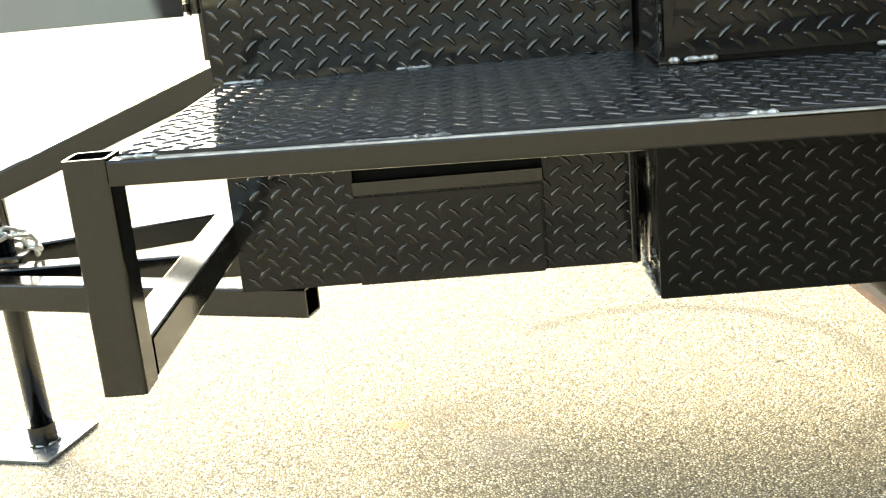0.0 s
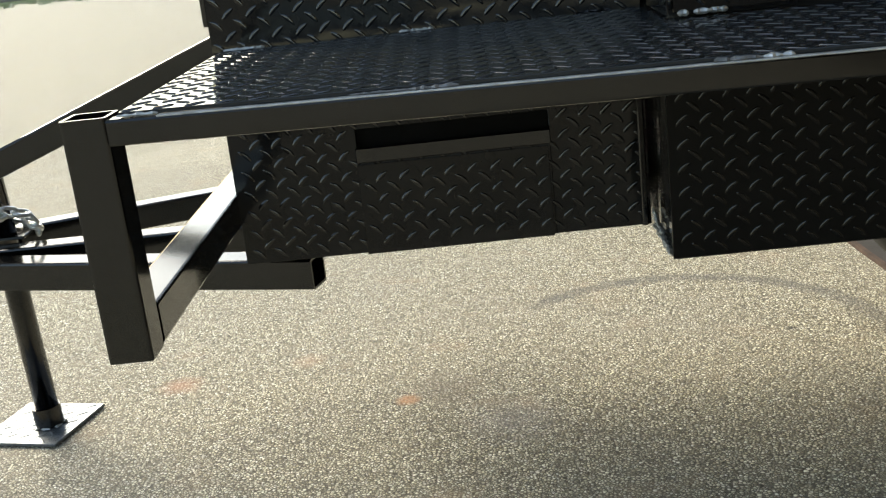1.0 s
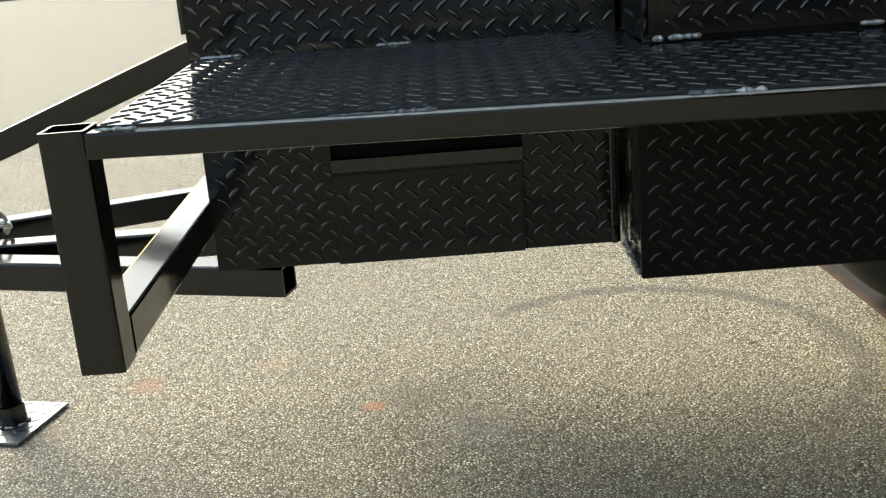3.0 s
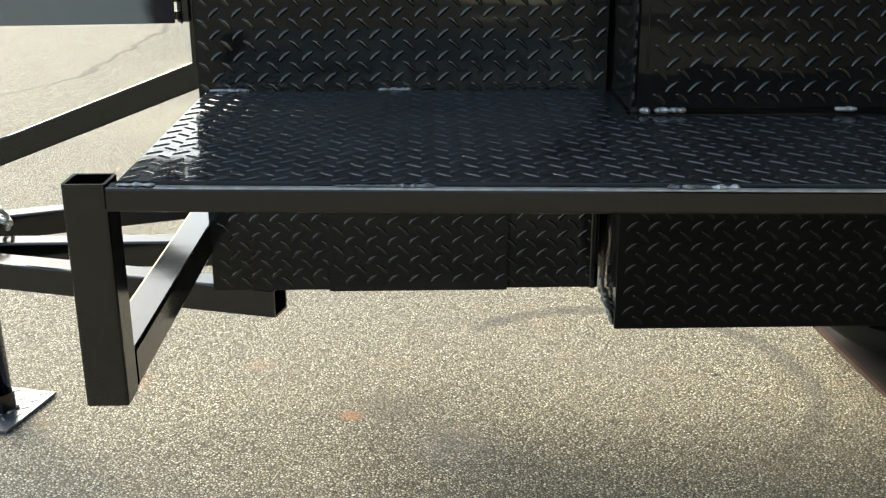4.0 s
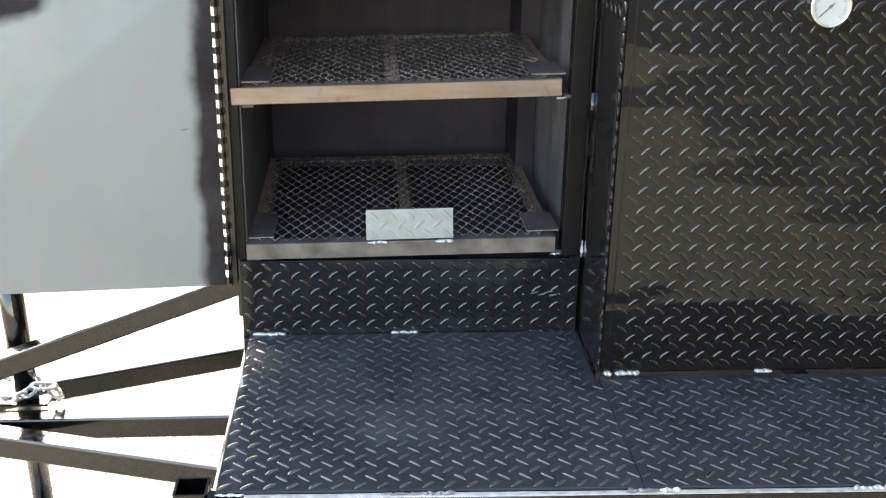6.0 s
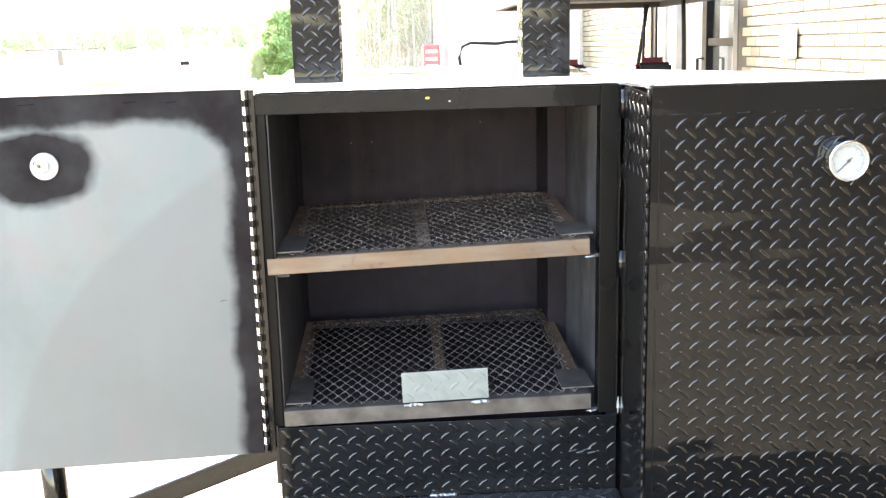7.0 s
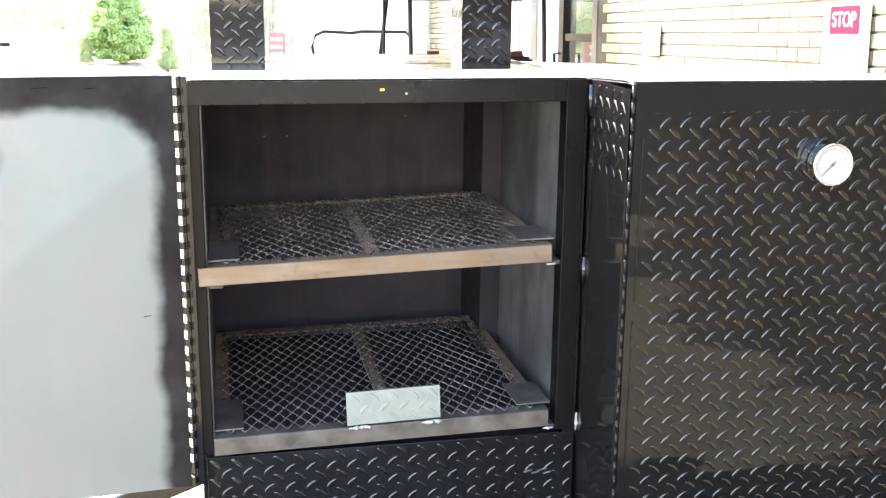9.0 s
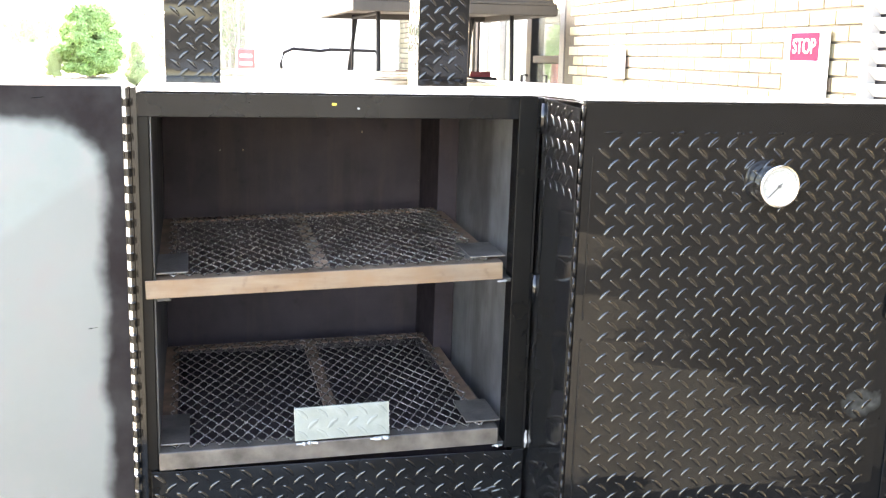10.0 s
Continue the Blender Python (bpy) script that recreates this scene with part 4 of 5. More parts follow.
# ---- grates in the cabinet ----
def build_grate(name, z, depth, tab=False, tilt=0.0):
    g = thing(name, "expanded-metal cooking grate in a rusty angle-iron frame", "grate", Matrix.Translation((0.61, 0, z)) @ Matrix.Rotation(radians(tilt), 4, "Y") @ Matrix.Translation((-0.61, 0, -z)), group="cabinet grates")
    x0, x1 = (0.031 if tab else 0.034), (0.610 if tab else 0.606)
    y0 = -0.006
    mid = 0.334 if tab else 0.304
    fr = box(x0 if tab else 0.017, x1, y0 - 0.0005, y0 + 0.0025, z - 0.030, z, 0.0008)
    box(x0, x1, y0 + 0.003, y0 + 0.030, z - 0.003, z, bm=fr)
    part("front_angle", fr, STEELBAR if tab else RUST, g, "angle-iron front edge")
    part("side_bar", box(x0, x0 + 0.028, y0 + 0.030, depth, z - 0.004, z, 0.0006), RUSTBAR, g)
    part("side_bar", box(x1 - 0.028, x1, y0 + 0.030, depth, z - 0.004, z, 0.0006), RUSTBAR, g)
    part("back_bar", box(x0 + 0.028, x1 - 0.028, depth - 0.028, depth, z - 0.004, z, 0.0006), RUSTBAR, g)
    part("middle_bar", box(mid - 0.012, mid + 0.012, y0 + 0.030, depth - 0.028, z - 0.004, z + 0.001, 0.0006), RUSTBAR, g)
    for a, deep in ((x0 - 0.012, 0.150), (x1 - 0.052, 0.120)):
        part("corner_plate", box(max(a, 0.0335), a + 0.062, 0.016, deep, z + 0.0042, z + 0.0070, 0.0005), STEELBAR, g, "flat bare steel corner plate")
    # expanded metal: strands that zigzag from front to back and touch in diamonds
    V, F = [], []
    sw, lw = 0.0235, 0.046
    nx, ny = int((x1 - x0 - 0.03) / sw), int((depth - y0 - 0.03) / lw) + 1
    xs = x0 + 0.016
    sx = (x1 - x0 - 0.032) / nx

    def strand(p, q):
        p, q = Vector(p), Vector(q)
        d = (q - p).normalized()
        s = Vector((-d.y, d.x, 0)) * 0.0012
        t = Vector((0, -0.0005, 0.0011))
        k = len(V)
        for e in (p, q):
            V.extend([e - s - t, e + s - t, e + s + t, e - s + t])
        for a, b in ((0, 1), (1, 2), (2, 3), (3, 0)):
            F.append((k + a, k + b, k + b + 4, k + a + 4))

    yb = depth - 0.014
    for i in range(nx):
        for j in range(ny):
            cx = xs + (i + 0.5) * sx
            ya, ym, yc = y0 + 0.012 + j * lw, y0 + 0.012 + (j + 0.5) * lw, y0 + 0.012 + (j + 1) * lw
            for (ax, ay), (bx, by) in (((cx, ya), (cx - sx / 2, ym)), ((cx, ya), (cx + sx / 2, ym)), ((cx - sx / 2, ym), (cx, yc)), ((cx + sx / 2, ym), (cx, yc))):
                if ay >= yb:
                    continue
                if by > yb:
                    f = (yb - ay) / (by - ay)
                    bx, by = ax + (bx - ax) * f, yb
                strand((ax, ay, z + 0.0022), (bx, by, z + 0.0028))
    link("expanded_metal", mesh_of("expanded_metal", V, F, MESHSTEEL), g, "dark expanded-metal mesh")
    # rails that carry it
    for a in (0.0328, 0.612):
        part("support_lug", box(a, a + 0.022, 0.004, 0.30, z - 0.038, z - 0.031, 0.001), CHAMBER, g)
    part("weld", bead((x1 - 0.010, -0.004, z - 0.034), (x1 + 0.009, -0.004, z - 0.034), 0.004, int(z * 1000)), WELD, g)
    if tab:
        t = link("pull_plate", tread("pull_plate", 0.163, 0.058, (0.003,) * 4, off=(0.014, 0.010), pitch=(0.034, 0.036), amp=0.0006), g, "bare tread-plate pull tab", frame_of((0.254, -0.006, z + 0.003), (1, 0.02, 0), (0, 0.10, 1)))
        t.data.materials[0] = WELD_PLATE
        t.data.materials[1] = WELD_PLATE
        part("weld", bead((0.256, -0.010, z), (0.292, -0.010, z), 0.005, 701), WELD, g)
        part("weld", bead((0.382, -0.010, z), (0.416, -0.010, z), 0.005, 702), WELD, g)
    return g


RUSTBAR = plain("rusted_flat_bar", (0.20, 0.125, 0.085), 0.6, 0.1, 0.45, 22, 0.3)
STEELBAR = plain("grey_angle_iron", (0.135, 0.122, 0.112), 0.34, 0.6, 0.45, 22, 0.35)
WELD_PLATE = plain("bare_tread_plate", (0.22, 0.24, 0.225), 0.45, 0.35, 0.15, 30, 0.3)
build_grate("cooking_grate", 0.957, 0.57, True, -1.1)
build_grate("cooking_grate", 1.258, 0.50, tilt=-1.75)


# ---- chain on the tongue ----
def build_chain():
    ch = thing("safety_chain", "bright zinc safety chain wrapped round the jack leg", "chain")
    pts = [(-0.95, 0.20, 0.425), (-0.80, 0.23, 0.428), (-0.70, 0.25, 0.430), (-0.62, 0.285, 0.435), (-0.575, 0.315, 0.455), (-0.535, 0.318, 0.470), (-0.500, 0.325, 0.470), (-0.480, 0.350, 0.468),
           (-0.462, 0.372, 0.475), (-0.440, 0.385, 0.468), (-0.425, 0.392, 0.440), (-0.430, 0.420, 0.424), (-0.45, 0.455, 0.426), (-0.50, 0.470, 0.44), (-0.550, 0.465, 0.455), (-0.596, 0.42, 0.46), (-0.64, 0.36, 0.45)]
    P = [Vector(p) + Vector((-0.034, -0.030, 0.0)) for p in pts]
    samples, step, acc = [], 0.0235, 0.0
    for a, b in zip(P, P[1:]):
        d = (b - a).length
        while acc < d:
            samples.append((a.lerp(b, acc / d), (b - a).normalized()))
            acc += step
        acc -= d
    for i, (p, d) in enumerate(samples):
        loop = []
        for k in range(14):
            t = 2 * math.pi * k / 14
            lx = 0.0105 * math.cos(t) + (0.0055 if math.cos(t) > 0 else -0.0055)
            loop.append((lx, 0.0095 * math.sin(t), 0))
        q = d.to_track_quat("X", "Z").to_matrix().to_4x4()
        m = Matrix.Translation(p) @ q @ Matrix.Rotation(radians(20 + 90 * (i % 2)), 4, "X")
        part("chain_link", pipe([m @ Vector(v) for v in loop], 0.0041, 8, True), ZINC, ch, smooth=True)


build_chain()

# ---- the building, beyond on the other side ----
FAR = Matrix.Translation((0, 3, 0)) @ Matrix.Rotation(radians(-2.57), 4, "X") @ Matrix.Translation((0, -3, 0))   # the lot falls away there
WALL_AT = frame_of((2.676, 3.395, 0.0), (-0.0281, -0.9986, 0.0448), (0.0013, 0.0448, 0.999))   # local x along the wall, y up, z into the lot
# the near end runs on unseen past the louvre, to block right-hand skylight
WL0, WL1 = -12.6, 14.0
OPEN = (-5.40, -2.38, 0.0, 2.35)


def build_wall():
    m = WALL_AT
    bm = bmesh.new()
    for a, b, c, d in ((WL0, OPEN[0], -0.4, 3.4), (OPEN[1], WL1, -0.4, 3.4), (OPEN[0], OPEN[1], OPEN[3], 3.4)):
        box(a, b, c, d, -0.20, 0.0, bm=bm)
    bm.transform(m)
    w = part("wall_brick", bm, MORTAR, None, "buff brick wall of a low building, run on unseen past the louvre")
    tagged(w, kind="structure", category="wall")
    return w


wall = build_wall()


def build_shell():
    """Unseen plain walls and a flat roof that close the building behind its brick face; the overhang is added to cut
    skylight.
    """
    for name, b, mat, label in (("wall_back", (WL0, WL1, 0, 3.4, -5.2, -5.0), MORTAR, "plain back wall of the building"),
                                ("wall_end", (WL0, WL0 + 0.2, 0, 3.4, -4.998, -0.202), MORTAR, "plain end wall of the building"),
                                ("wall_end", (WL1 - 0.2, WL1, 0, 3.4, -4.998, -0.202), MORTAR, "plain end wall of the building"),
                                ("roof", (WL0 - 0.1, WL1 + 0.1, 3.404, 3.60, -5.3, 0.55), CANOPY, "flat grey roof added to the building, with an unseen overhang")):
        ob = part(name, box(*b), mat, None, label, WALL_AT)
        tagged(ob, kind="structure", category="roof" if name == "roof" else "wall")


build_shell()


def build_entry():
    d = thing("glass_door", "glazed entrance doors in dark metal frames", "door", WALL_AT, kind="structure")
    x0, x1, _, h = OPEN
    posts = ((x0, 0.12, DARKFRAME), (x0 + 0.22, 0.10, CANOPY), (x0 + 0.70, 0.28, CANOPY), (x0 + 1.90, 0.14, DARKFRAME), (x1 - 0.10, 0.10, DARKFRAME), (x1 - 0.22, 0.118, STEELBLUE))
    for a, w, mat in posts:
        part("door_frame", box(a, a + w, 0.0, h, -0.14, -0.02, 0.004), mat, d)
    part("door_frame", box(x0 + 0.12, x1 - 0.22, h - 0.06, h, -0.13, -0.03, 0.004), DARKFRAME, d)
    for a, b in ((x0 + 0.32, x0 + 0.70), (x0 + 0.98, x0 + 1.90), (x0 + 2.04, x1 - 0.222)):
        part("pane", box(a, b, 0.02, h - 0.06, -0.085, -0.075), GLASS, d, "dark reflecting pane")
    part("push_bar", box(x0 + 2.06, x1 - 0.24, 1.40, 1.46, -0.06, -0.03, 0.006), DARKFRAME, d)
    part("handle", pipe([(x0 + 1.97, 0.9, -0.02), (x0 + 1.97, 0.9, 0.03), (x0 + 1.97, 1.3, 0.03), (x0 + 1.97, 1.3, -0.02)], 0.012), DARKFRAME, d)


build_entry()


def build_sign():
    s = thing("wall_sign", "small red stop notice on a white board fixed to brick", "sign", WALL_AT @ Matrix.Translation((0.835, 1.22, 0.018)))
    part("board", box(0, 0.36, -0.25, 0.372, 0, 0.008, 0.003, seg=2), WHITE, s, "white board")
    part("notice", box(0.055, 0.288, 0.236, 0.353, 0.0085, 0.0105, 0.0006), PINK, s, "red notice")
    cu = bpy.data.curves.new("word", "FONT")
    cu.body, cu.size, cu.align_x, cu.align_y, cu.extrude = "STOP", 0.070, "CENTER", "CENTER", 0.001
    tmp = bpy.data.objects.new("word", cu)
    scene.collection.objects.link(tmp)
    bpy.context.view_layer.update()
    me = bpy.data.meshes.new_from_object(tmp.evaluated_get(bpy.context.evaluated_depsgraph_get()))
    bpy.data.objects.remove(tmp)
    me.materials.clear()
    me.materials.append(WHITE)
    link("word", me, s, "white word", Matrix.Translation((0.172, 0.294, 0.0120)) @ Matrix.Diagonal((1.1, 1.25, 1, 1)))
    b = thing("meter_box", "white utility box on the brick wall", "utility box", WALL_AT @ Matrix.Translation((-1.36, 1.326, 0.018)))
    part("case", box(0, 0.26, 0, 0.20, 0, 0.020, 0.006), WHITE, b)
    part("lid", box(0.012, 0.248, 0.012, 0.188, 0.0205, 0.024, 0.002), WHITE, b)


build_sign()


def build_louvre():
    v = thing("wall_louvre", "grey metal louvre panel on the brick wall", "louvre", WALL_AT @ Matrix.Translation((1.48, 0.9, 0.012)))
    for a, b, c, d in ((0, 0.05, 0, 1.4), (1.05, 1.10, 0, 1.4), (0.05, 1.05, 0, 0.05), (0.05, 1.05, 1.35, 1.4)):
        part("frame", box(a, b, c, d, 0, 0.05, 0.004), CANOPY, v)
    part("backing", box(0.05, 1.05, 0.05, 1.35, 0, 0.008), DARKFRAME, v)
    for k in range(21):
        bm = box(0.05, 1.05, -0.028, 0.028, -0.003, 0.003)
        part("slat", bm, CANOPY, v, "", Matrix.Translation((0, 0.085 + k * 0.061, 0.028)) @ Matrix.Rotation(radians(40), 4, "X"))


build_louvre()


# ---- golf cart before the building ----
def build_cart():
    c = thing("golf_cart", "white golf cart with red seats and a shade-dark canopy", "golf cart", FAR @ Matrix.Translation((1.79, 6.62, 0)) @ Matrix.Rotation(radians(-89.8), 4, "Z"))
    # x to the rear, front towards -x
    body = box(-1.15, 1.05, -0.43, 0.67, 0.32, 0.62, 0.06, seg=3)
    part("body", body, WHITE, c, "white moulded body")
    part("cowl", box(-1.10, -0.55, -0.40, 0.64, 0.60, 1.00, 0.12, seg=3), WHITE, c)
    for y, hw in ((-0.195, 0.095), (0.41, 0.128)):
        part("seat", box(0.02, 0.50, y - 0.20, y + 0.20, 0.66, 0.80, 0.04, seg=2), DARKRED, c, "dark red seat cushion")
        part("backrest", box(0.46, 0.56, y - hw, y + hw, 0.95, 1.350, 0.05, seg=3), DARKRED, c, "dark red backrest")
        part("backrest_shell", box(0.562, 0.60, y - hw, y + hw, 0.93, 1.312, 0.03, seg=2), DARKFRAME, c, "black backrest shell")
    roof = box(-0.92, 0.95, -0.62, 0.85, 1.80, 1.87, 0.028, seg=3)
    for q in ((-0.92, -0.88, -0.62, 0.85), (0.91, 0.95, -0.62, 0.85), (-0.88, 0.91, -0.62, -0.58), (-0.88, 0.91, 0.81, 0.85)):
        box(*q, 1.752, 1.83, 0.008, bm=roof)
    part("canopy", roof, CANOPYSHADE, c, "plastic canopy, coloured dark as its shaded underside")
    for y in (-0.38, 0.62):
        part("front_post", pipe([(-0.86, y - 0.05, 0.95), (-0.66, y + 0.03, 1.78)], 0.016), DARKFRAME, c)
        part("front_post", pipe([(-0.72, y, 0.95), (-0.62, y, 1.78)], 0.012), DARKFRAME, c)
        part("rear_post", pipe([(0.60, y, 0.70), (0.62, y, 1.30), (0.58, y, 1.78)], 0.016), DARKFRAME, c)
        part("arm_rail", pipe([(0.05, y, 0.72), (0.08, y, 0.98), (0.40, y, 1.00), (0.48, y, 0.90)], 0.012), DARKFRAME, c)
    part("roof_rail", pipe([(-0.60, -0.38, 1.755), (0.60, -0.38, 1.755)], 0.014), DARKFRAME, c)
    part("steering_column", pipe([(-0.62, -0.25, 0.95), (-0.40, -0.25, 1.15)], 0.02), DARKFRAME, c)
    part("steering_wheel", pipe([(-0.40 + 0.10 * math.sin(t) * 0.7, -0.25 + 0.17 * math.cos(t), 1.15 + 0.14 * math.sin(t)) for t in (2 * math.pi * k / 20 for k in range(20))], 0.014, 8, True), DARKFRAME, c)
    for x in (-0.80, 0.70):
        for y in (-0.38, 0.62):
            w = part("wheel", cyl((x, y - 0.09, 0.23), (x, y + 0.09, 0.23), 0.23, 28), RUBBER, c)
            part("rim", cyl((x, y - 0.095, 0.23), (x, y + 0.095, 0.23), 0.12, 20), WHITE, w)


build_cart()


def build_pipe_rail():
    """A bent pipe rail with a small plate, standing before the cargo trailer."""
    r = thing("pipe_rail", "bent black pipe rail with a small grey plate", "rail", FAR @ Matrix.Translation((0.905, 8.3, 0.04)))
    part("pipe", pipe([(0.06, 0, 0.0), (0.02, 0, 1.15), (-0.01, 0, 1.32), (0.02, 0, 1.42), (0.10, 0, 1.455), (0.35, 0, 1.44), (0.45, 0, 1.455), (0.86, 0, 1.45), (0.90, 0, 1.40), (0.90, 0, 0.0)], 0.014), DARKFRAME, r)
    part("plate", box(0.20, 0.35, -0.012, 0.012, 1.46, 1.50, 0.006), CANOPY, r)


build_pipe_rail()


# ---- white box trailer and small things further off ----
def build_box_trailer():
    b = thing("box_trailer", "white enclosed cargo trailer parked in the lot", "trailer", FAR @ Matrix.Translation((1.86, 13.4, 0)))
    part("body", box(-0.85, 1.1, 0, 3.6, 0.45, 2.75, 0.05, seg=2), WHITE, b, "white sheet-metal body")
    for x in (-0.83, 1.08):
        part("corner_trim", box(x - 0.03, x + 0.03, -0.02, 0.02, 0.45, 2.72, 0.005), CANOPY, b)
    part("door_seam", box(0.10, 0.12, -0.012, 0.0, 0.55, 2.6), CANOPY, b)
    for y in (1.2, 2.1):
        for x in (-0.72, 0.97):
            part("wheel", cyl((x - 0.10, y, 0.33), (x + 0.10, y, 0.33), 0.33, 24), RUBBER, b)
    r = thing("red_cabinet", "faded red metal cabinet on legs in the lot", "cabinet", FAR @ Matrix.Translation((0.69, 13.0, -0.04)))
    part("case", box(0, 0.24, 0, 0.3, 0.45, 1.54, 0.02), RED, r)
    for x in (0.03, 0.21):
        for y in (0.04, 0.26):
            part("leg", box(x - 0.015, x + 0.015, y - 0.015, y + 0.015, 0, 0.45), RED, r)
    for z in (1.22, 1.32, 1.42):
        part("label_bar", box(0.04, 0.20, -0.006, 0, z, z + 0.045, 0.002), WHITE, r, "white bar of unreadable lettering")


build_box_trailer()


def build_mailbox(x, y):
    m = thing("mailbox", "dark mailbox on a wooden post by the road", "mailbox", Matrix.Translation((x, y, ground_z(x, y))) @ Matrix.Scale(0.5, 4))
    part("post", box(-0.03, 0.03, -0.03, 0.03, 0, 0.45, 0.01), BARK, m)
    bm = cyl((-0.2, 0, 0.55), (0.22, 0, 0.55), 0.10, 20)
    box(-0.2, 0.22, -0.10, 0.10, 0.455, 0.55, bm=bm)
    part("box", bm, DARKFRAME, m)


build_mailbox(-4.95, 26.0)


def build_fence(x, y):
    f = thing("timber_fence", "dark timber rail fence at the edge of the woods", "fence", Matrix.Translation((x, y, ground_z(x, y))))
    part("rail", box(-2.0, 2.0, -0.04, 0.04, 0.84, 0.92, 0.01), BARK, f)
    for px, w in ((-1.9, 0.02), (-0.1, 0.14), (1.2, 0.02), (1.9, 0.02)):
        part("post", box(px - w, px + w, -w, w, 0, 1.10 if px > 1.0 else 0.84, 0.01), BARK, f)
    x, y = -5.75, 21.8
    k = thing("parking_kerb", "faded tan parking kerb in the lot", "kerb", Matrix.Translation((x, y, ground_z(x, y))) @ Matrix.Rotation(radians(-12), 4, "Z"))
    part("block", box(-0.54, 0.54, -0.08, 0.08, 0, 0.12, 0.03), TAN, k)


build_fence(-18.0, 60.0)


def leaf_cloud(name, rng, clumps, count, size, mat, parent, label=""):
    """Many small leaf blades scattered in clumps (centre, radii)."""
    V, F = [], []
    for (cx, cy, cz), (rx, ry, rz) in clumps:
        for _ in range(count):
            d = Vector((rng.gauss(0, 1), rng.gauss(0, 1), rng.gauss(0, 1))).normalized() * (rng.random() ** 0.45)
            p = Vector((cx + d.x * rx, cy + d.y * ry, cz + d.z * rz))
            a = Vector((rng.gauss(0, 1), rng.gauss(0, 1), rng.gauss(0, 1))).normalized()
            b = a.orthogonal().normalized()
            s = size * rng.uniform(0.6, 1.4)
            k = len(V)
            V.extend([p - a * s, p + b * s * 0.45, p + a * s, p - b * s * 0.45])
            F.append((k, k + 1, k + 2, k + 3))
    return link(name, mesh_of(name, V, F, mat), parent, label)


def build_bush(x, y, w, h, seed, mat=LEAF, label="dense green rounded evergreen shrub"):
    rng = random.Random(seed)
    t = thing("evergreen_shrub", label, "shrub", Matrix.Translation((x, y, ground_z(x, y))))
    part("trunk", cyl((0, 0, 0), (0.03, 0, h * 0.7), w * 0.05, 8, w * 0.012), BARK, t)
    for k in range(6):
        a = rng.uniform(0, 6.28)
        z0 = h * rng.uniform(0.15, 0.55)
        part("limb", cyl((0, 0, z0), (math.cos(a) * w * 0.3, math.sin(a) * w * 0.3, z0 + h * 0.15), w * 0.016, 6, w * 0.006), BARK, t)
    cl = []
    for k in range(85):
        f = rng.random() ** 1.15
        rad = w * 0.5 * (1 - f) ** 0.46 * min(1.0, 0.62 + 1.1 * f) * rng.uniform(0.2, 0.95)
        a = rng.uniform(0, 6.28)
        cl.append(((math.cos(a) * rad, math.sin(a) * rad, h * (0.10 + 0.84 * f)), (w * 0.13, w * 0.13, h * 0.08)))
    leaf_cloud("crown", rng, cl, 520, 0.023 * w, mat, t)
    return t


build_bush(-1.94, 22.2, 1.66, 1.50, 3)
build_bush(-2.66, 22.0, 0.42, 0.62, 4, LEAF3, "small pale yellow-green shrub")
build_bush(-1.12, 24.3, 0.60, 1.05, 5, LEAF3, "pale green young shrub")


def build_woods():
    rng = random.Random(12)
    V, F = [], []
    LV, LF = [], []

    def limb(p, q, r0, r1):
        k = len(V)
        d = (q - p).normalized()
        s = d.orthogonal().normalized()
        u = d.cross(s)
        for e, r in ((p, r0), (q, r1)):
            for t in (0, 2.09, 4.19):
                V.append(e + (s * math.cos(t) + u * math.sin(t)) * r)
        for a in range(3):
            b = (a + 1) % 3
            F.append((k + a, k + b, k + b + 3, k + a + 3))

    for i in range(520):
        if i < 150:
            x, y = rng.uniform(-0.8, 2.2), rng.uniform(27, 36)
            h = rng.uniform(4, 8)
        else:
            x, y = rng.uniform(-46, -7), rng.uniform(78, 98)
            h = rng.uniform(1.6, 2.6) + 0.9 * math.exp(-((x + 15) / 7) ** 2)
        p = Vector((x, y, ground_z(x, y)))
        top = p + Vector((rng.gauss(0, 0.25), rng.gauss(0, 0.25), h))
        r = 0.012 + 0.005 * h
        limb(p, top, r, r * 0.25)
        for _ in range(9):
            f = rng.uniform(0.15, 0.95)
            a = p.lerp(top, f)
            d = Vector((rng.gauss(0, 1), rng.gauss(0, 1), 0.9)).normalized() * h * 0.22 * (1.1 - f)
            limb(a, a + d, r * 0.4, r * 0.1)
            for _ in range(26):
                c = a + d * rng.uniform(0.3, 1.1) + Vector((rng.gauss(0, 0.12), rng.gauss(0, 0.12), rng.gauss(0, 0.12)))
                q = Vector((rng.gauss(0, 1), rng.gauss(0, 1), rng.gauss(0, 1))).normalized()
                o = q.orthogonal().normalized()
                s = rng.uniform(0.02, 0.05) * (1 if i < 150 else 1.8)
                k = len(LV)
                LV.extend([c - q * s, c + o * s * 0.5, c + q * s, c - o * s * 0.5])
                LF.append((k, k + 1, k + 2, k + 3))
    w = link("woods", mesh_of("woods", V, F, HAZEBARK), None, "bare spring woods with a few green leaves, paled for haze")
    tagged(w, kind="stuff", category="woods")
    link("foliage", mesh_of("foliage", LV, LF, LEAF2), w, "sparse leaves paled for haze")


build_woods()


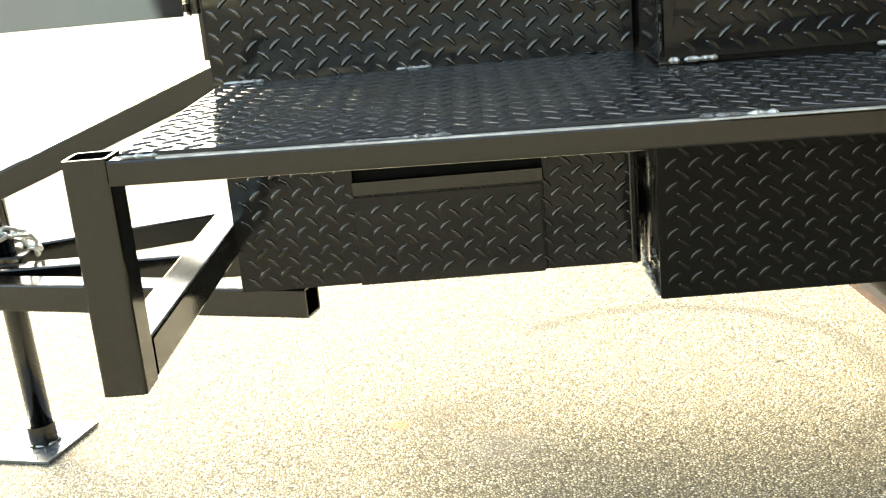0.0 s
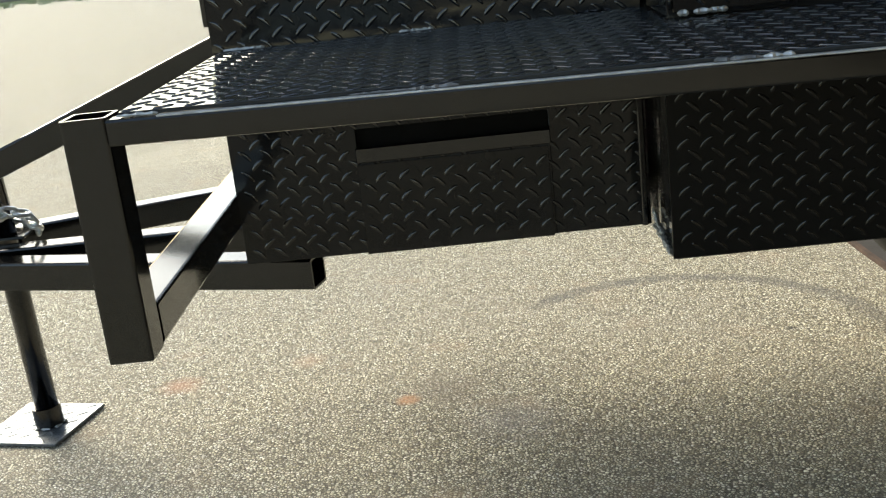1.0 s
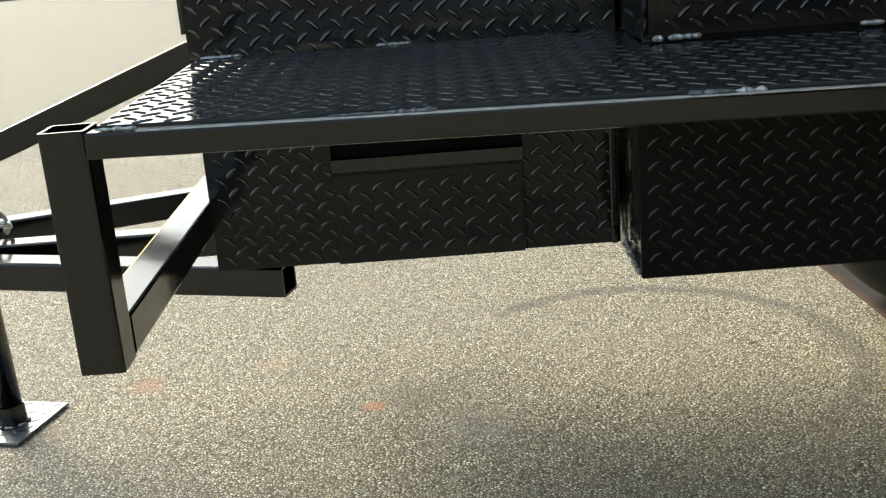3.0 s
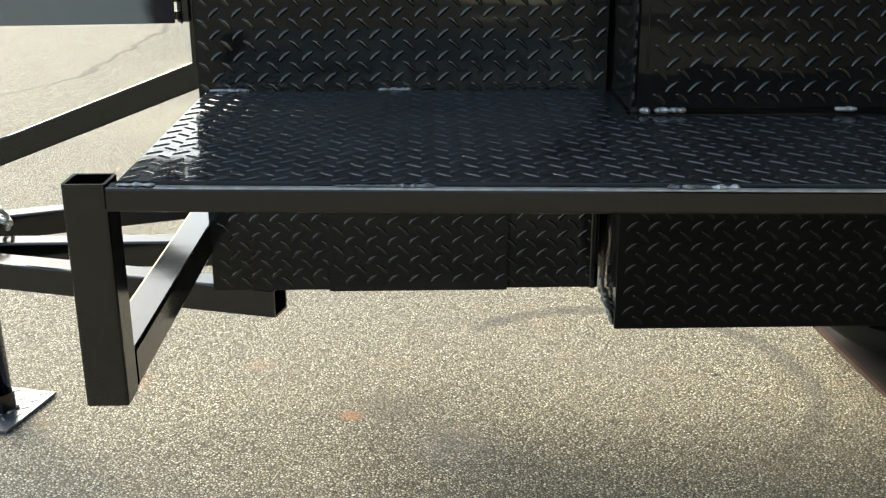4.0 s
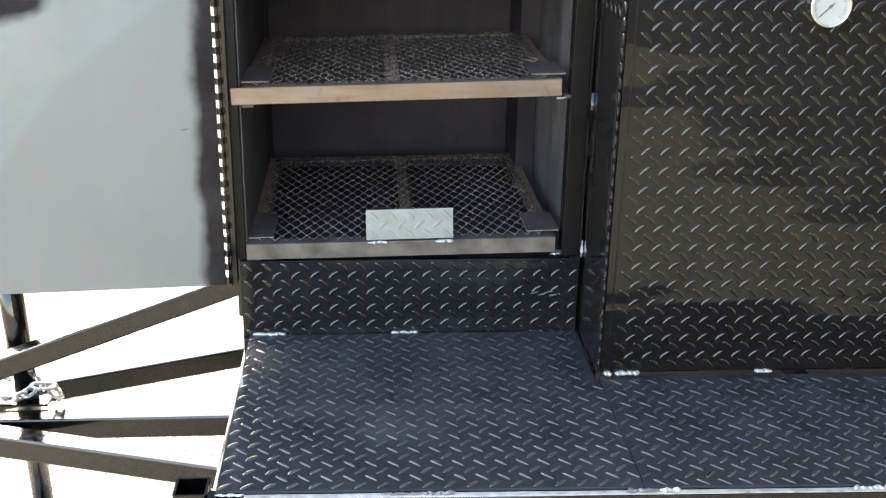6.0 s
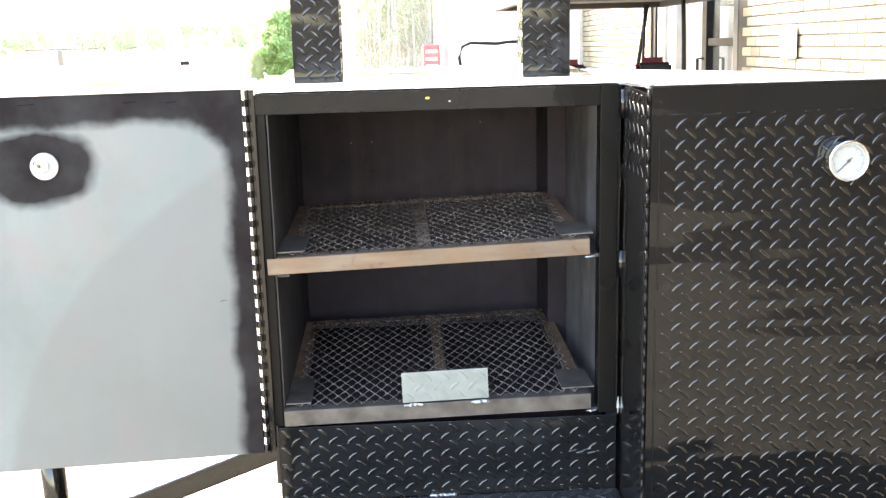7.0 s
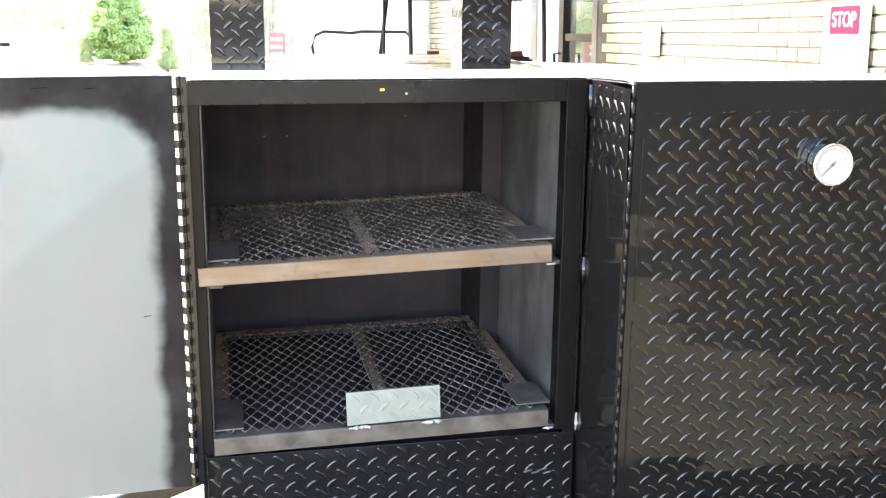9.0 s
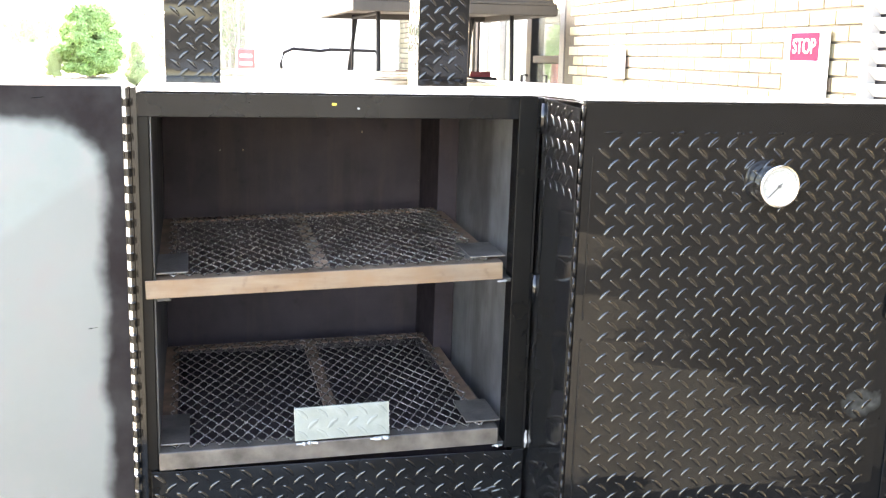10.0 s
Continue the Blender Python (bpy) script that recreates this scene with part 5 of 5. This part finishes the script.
# ---- pieces: bricks of the wall, pavers ----
def build_bricks():
    bl, bh, jt = 0.194, 0.0572, 0.0105
    me = bpy.data.meshes.new("brick")
    bm = box(0, bl, 0, bh, -0.02, 0.006, 0.003)
    bm.to_mesh(me), bm.free()
    me.materials.append(BRICK)
    V, F = [], []
    rng = random.Random(5)
    count = 0
    for j in range(int(3.36 / (bh + jt))):
        z = 0.0464 + j * (bh + jt)
        x = WL0 + (0.1 if j % 2 else 0.0)
        while x + bl < min(WL1, 5.2):
            if not (x + bl > OPEN[0] - 0.005 and x < OPEN[1] + 0.005 and z < OPEN[3] + 0.005):
                dn = rng.uniform(-0.0015, 0.0015)
                near = 1.25 < z < 1.75 and -2.4 < x < 1.5 and count < 300
                if near:
                    link("brick", me, wall, "", WALL_AT @ Matrix.Translation((x, z, dn)))
                    count += 1
                else:
                    k = len(V)
                    a, b, c, d = x, x + bl, z, z + bh
                    e = 0.003
                    for p in ((a, c, 0), (b, c, 0), (b, d, 0), (a, d, 0), (a + e, c + e, 0.006 + dn), (b - e, c + e, 0.006 + dn), (b - e, d - e, 0.006 + dn), (a + e, d - e, 0.006 + dn)):
                        V.append(WALL_AT @ Vector(p))
                    for q in ((0, 1, 5, 4), (1, 2, 6, 5), (2, 3, 7, 6), (3, 0, 4, 7), (4, 5, 6, 7)):
                        F.append(tuple(k + i for i in q))
            x += bl + jt
    rest = link("brick_field", mesh_of("brick_field", V, F, BRICK), wall)
    tagged(rest, kind="stuff")


def build_pavers():
    rng = random.Random(6)
    edge = ((1.405, 0.175), (1.392, 0.36), (1.372, 0.66), (1.362, 0.95), (1.355, 1.25))   # its edge runs a little aslant

    def band(w0, w1, z):
        bm = bmesh.new()
        rows = [[bm.verts.new((x + w, y, h)) for w, h in ((w0, -0.02), (w0, z), (w1, z), (w1, -0.02))] for x, y in edge]
        for a, b in zip(rows, rows[1:]):
            for k in range(3):
                bm.faces.new((a[k], a[k + 1], b[k + 1], b[k]))
        bm.faces.new(rows[0][::-1]), bm.faces.new(rows[-1])
        bmesh.ops.recalc_face_normals(bm, faces=bm.faces)
        return bm

    # the trailer's shade on this strip is painted in, not cast
    strip = part("kerb_strip", band(0.0, 0.36, 0.008), SHADESTRIP, None, "concrete strip beside the brick paving, its shade put into the colour")
    tagged(strip, kind="structure", category="kerb")
    part("kerb_edging", band(-0.013, -0.0005, 0.011), BROWNEDGE, strip, "dark brown edging")
    # the strip turns off across the bricks, with a pale bluish lip
    turn = tube_between((1.475, 0.150, 0.0), (1.78, 0.452, 0.0), 0.062, 0.028, 0.013, 0.004)
    part("kerb_turn", turn, SHADESTRIP, strip)
    part("kerb_lip", tube_between((1.462, 0.196, 0.008), (1.756, 0.488, 0.008), 0.010, 0.022, 0.004, 0.003), CURBLIP, strip, "pale bluish lip")
    base = part("paver_bed", box(1.400, 2.2, -1.0, 0.172, -0.02, 0.003), MORTAR, None, "bed of a brick paved strip")
    tagged(base, kind="structure", category="pavement")
    me = bpy.data.meshes.new("paver")
    bm = box(0, 0.047, 0, 0.089, -0.01, 0.012, 0.005)
    bm.to_mesh(me), bm.free()
    me.materials.append(BRICK)
    for i in range(12):
        for j in range(12):
            link("paver", me, base, "", Matrix.Translation((1.404 + i * 0.053, -0.98 + j * 0.095 + (0.047 if i % 2 else 0), rng.uniform(-0.001, 0.001))))


build_bricks()
build_pavers()
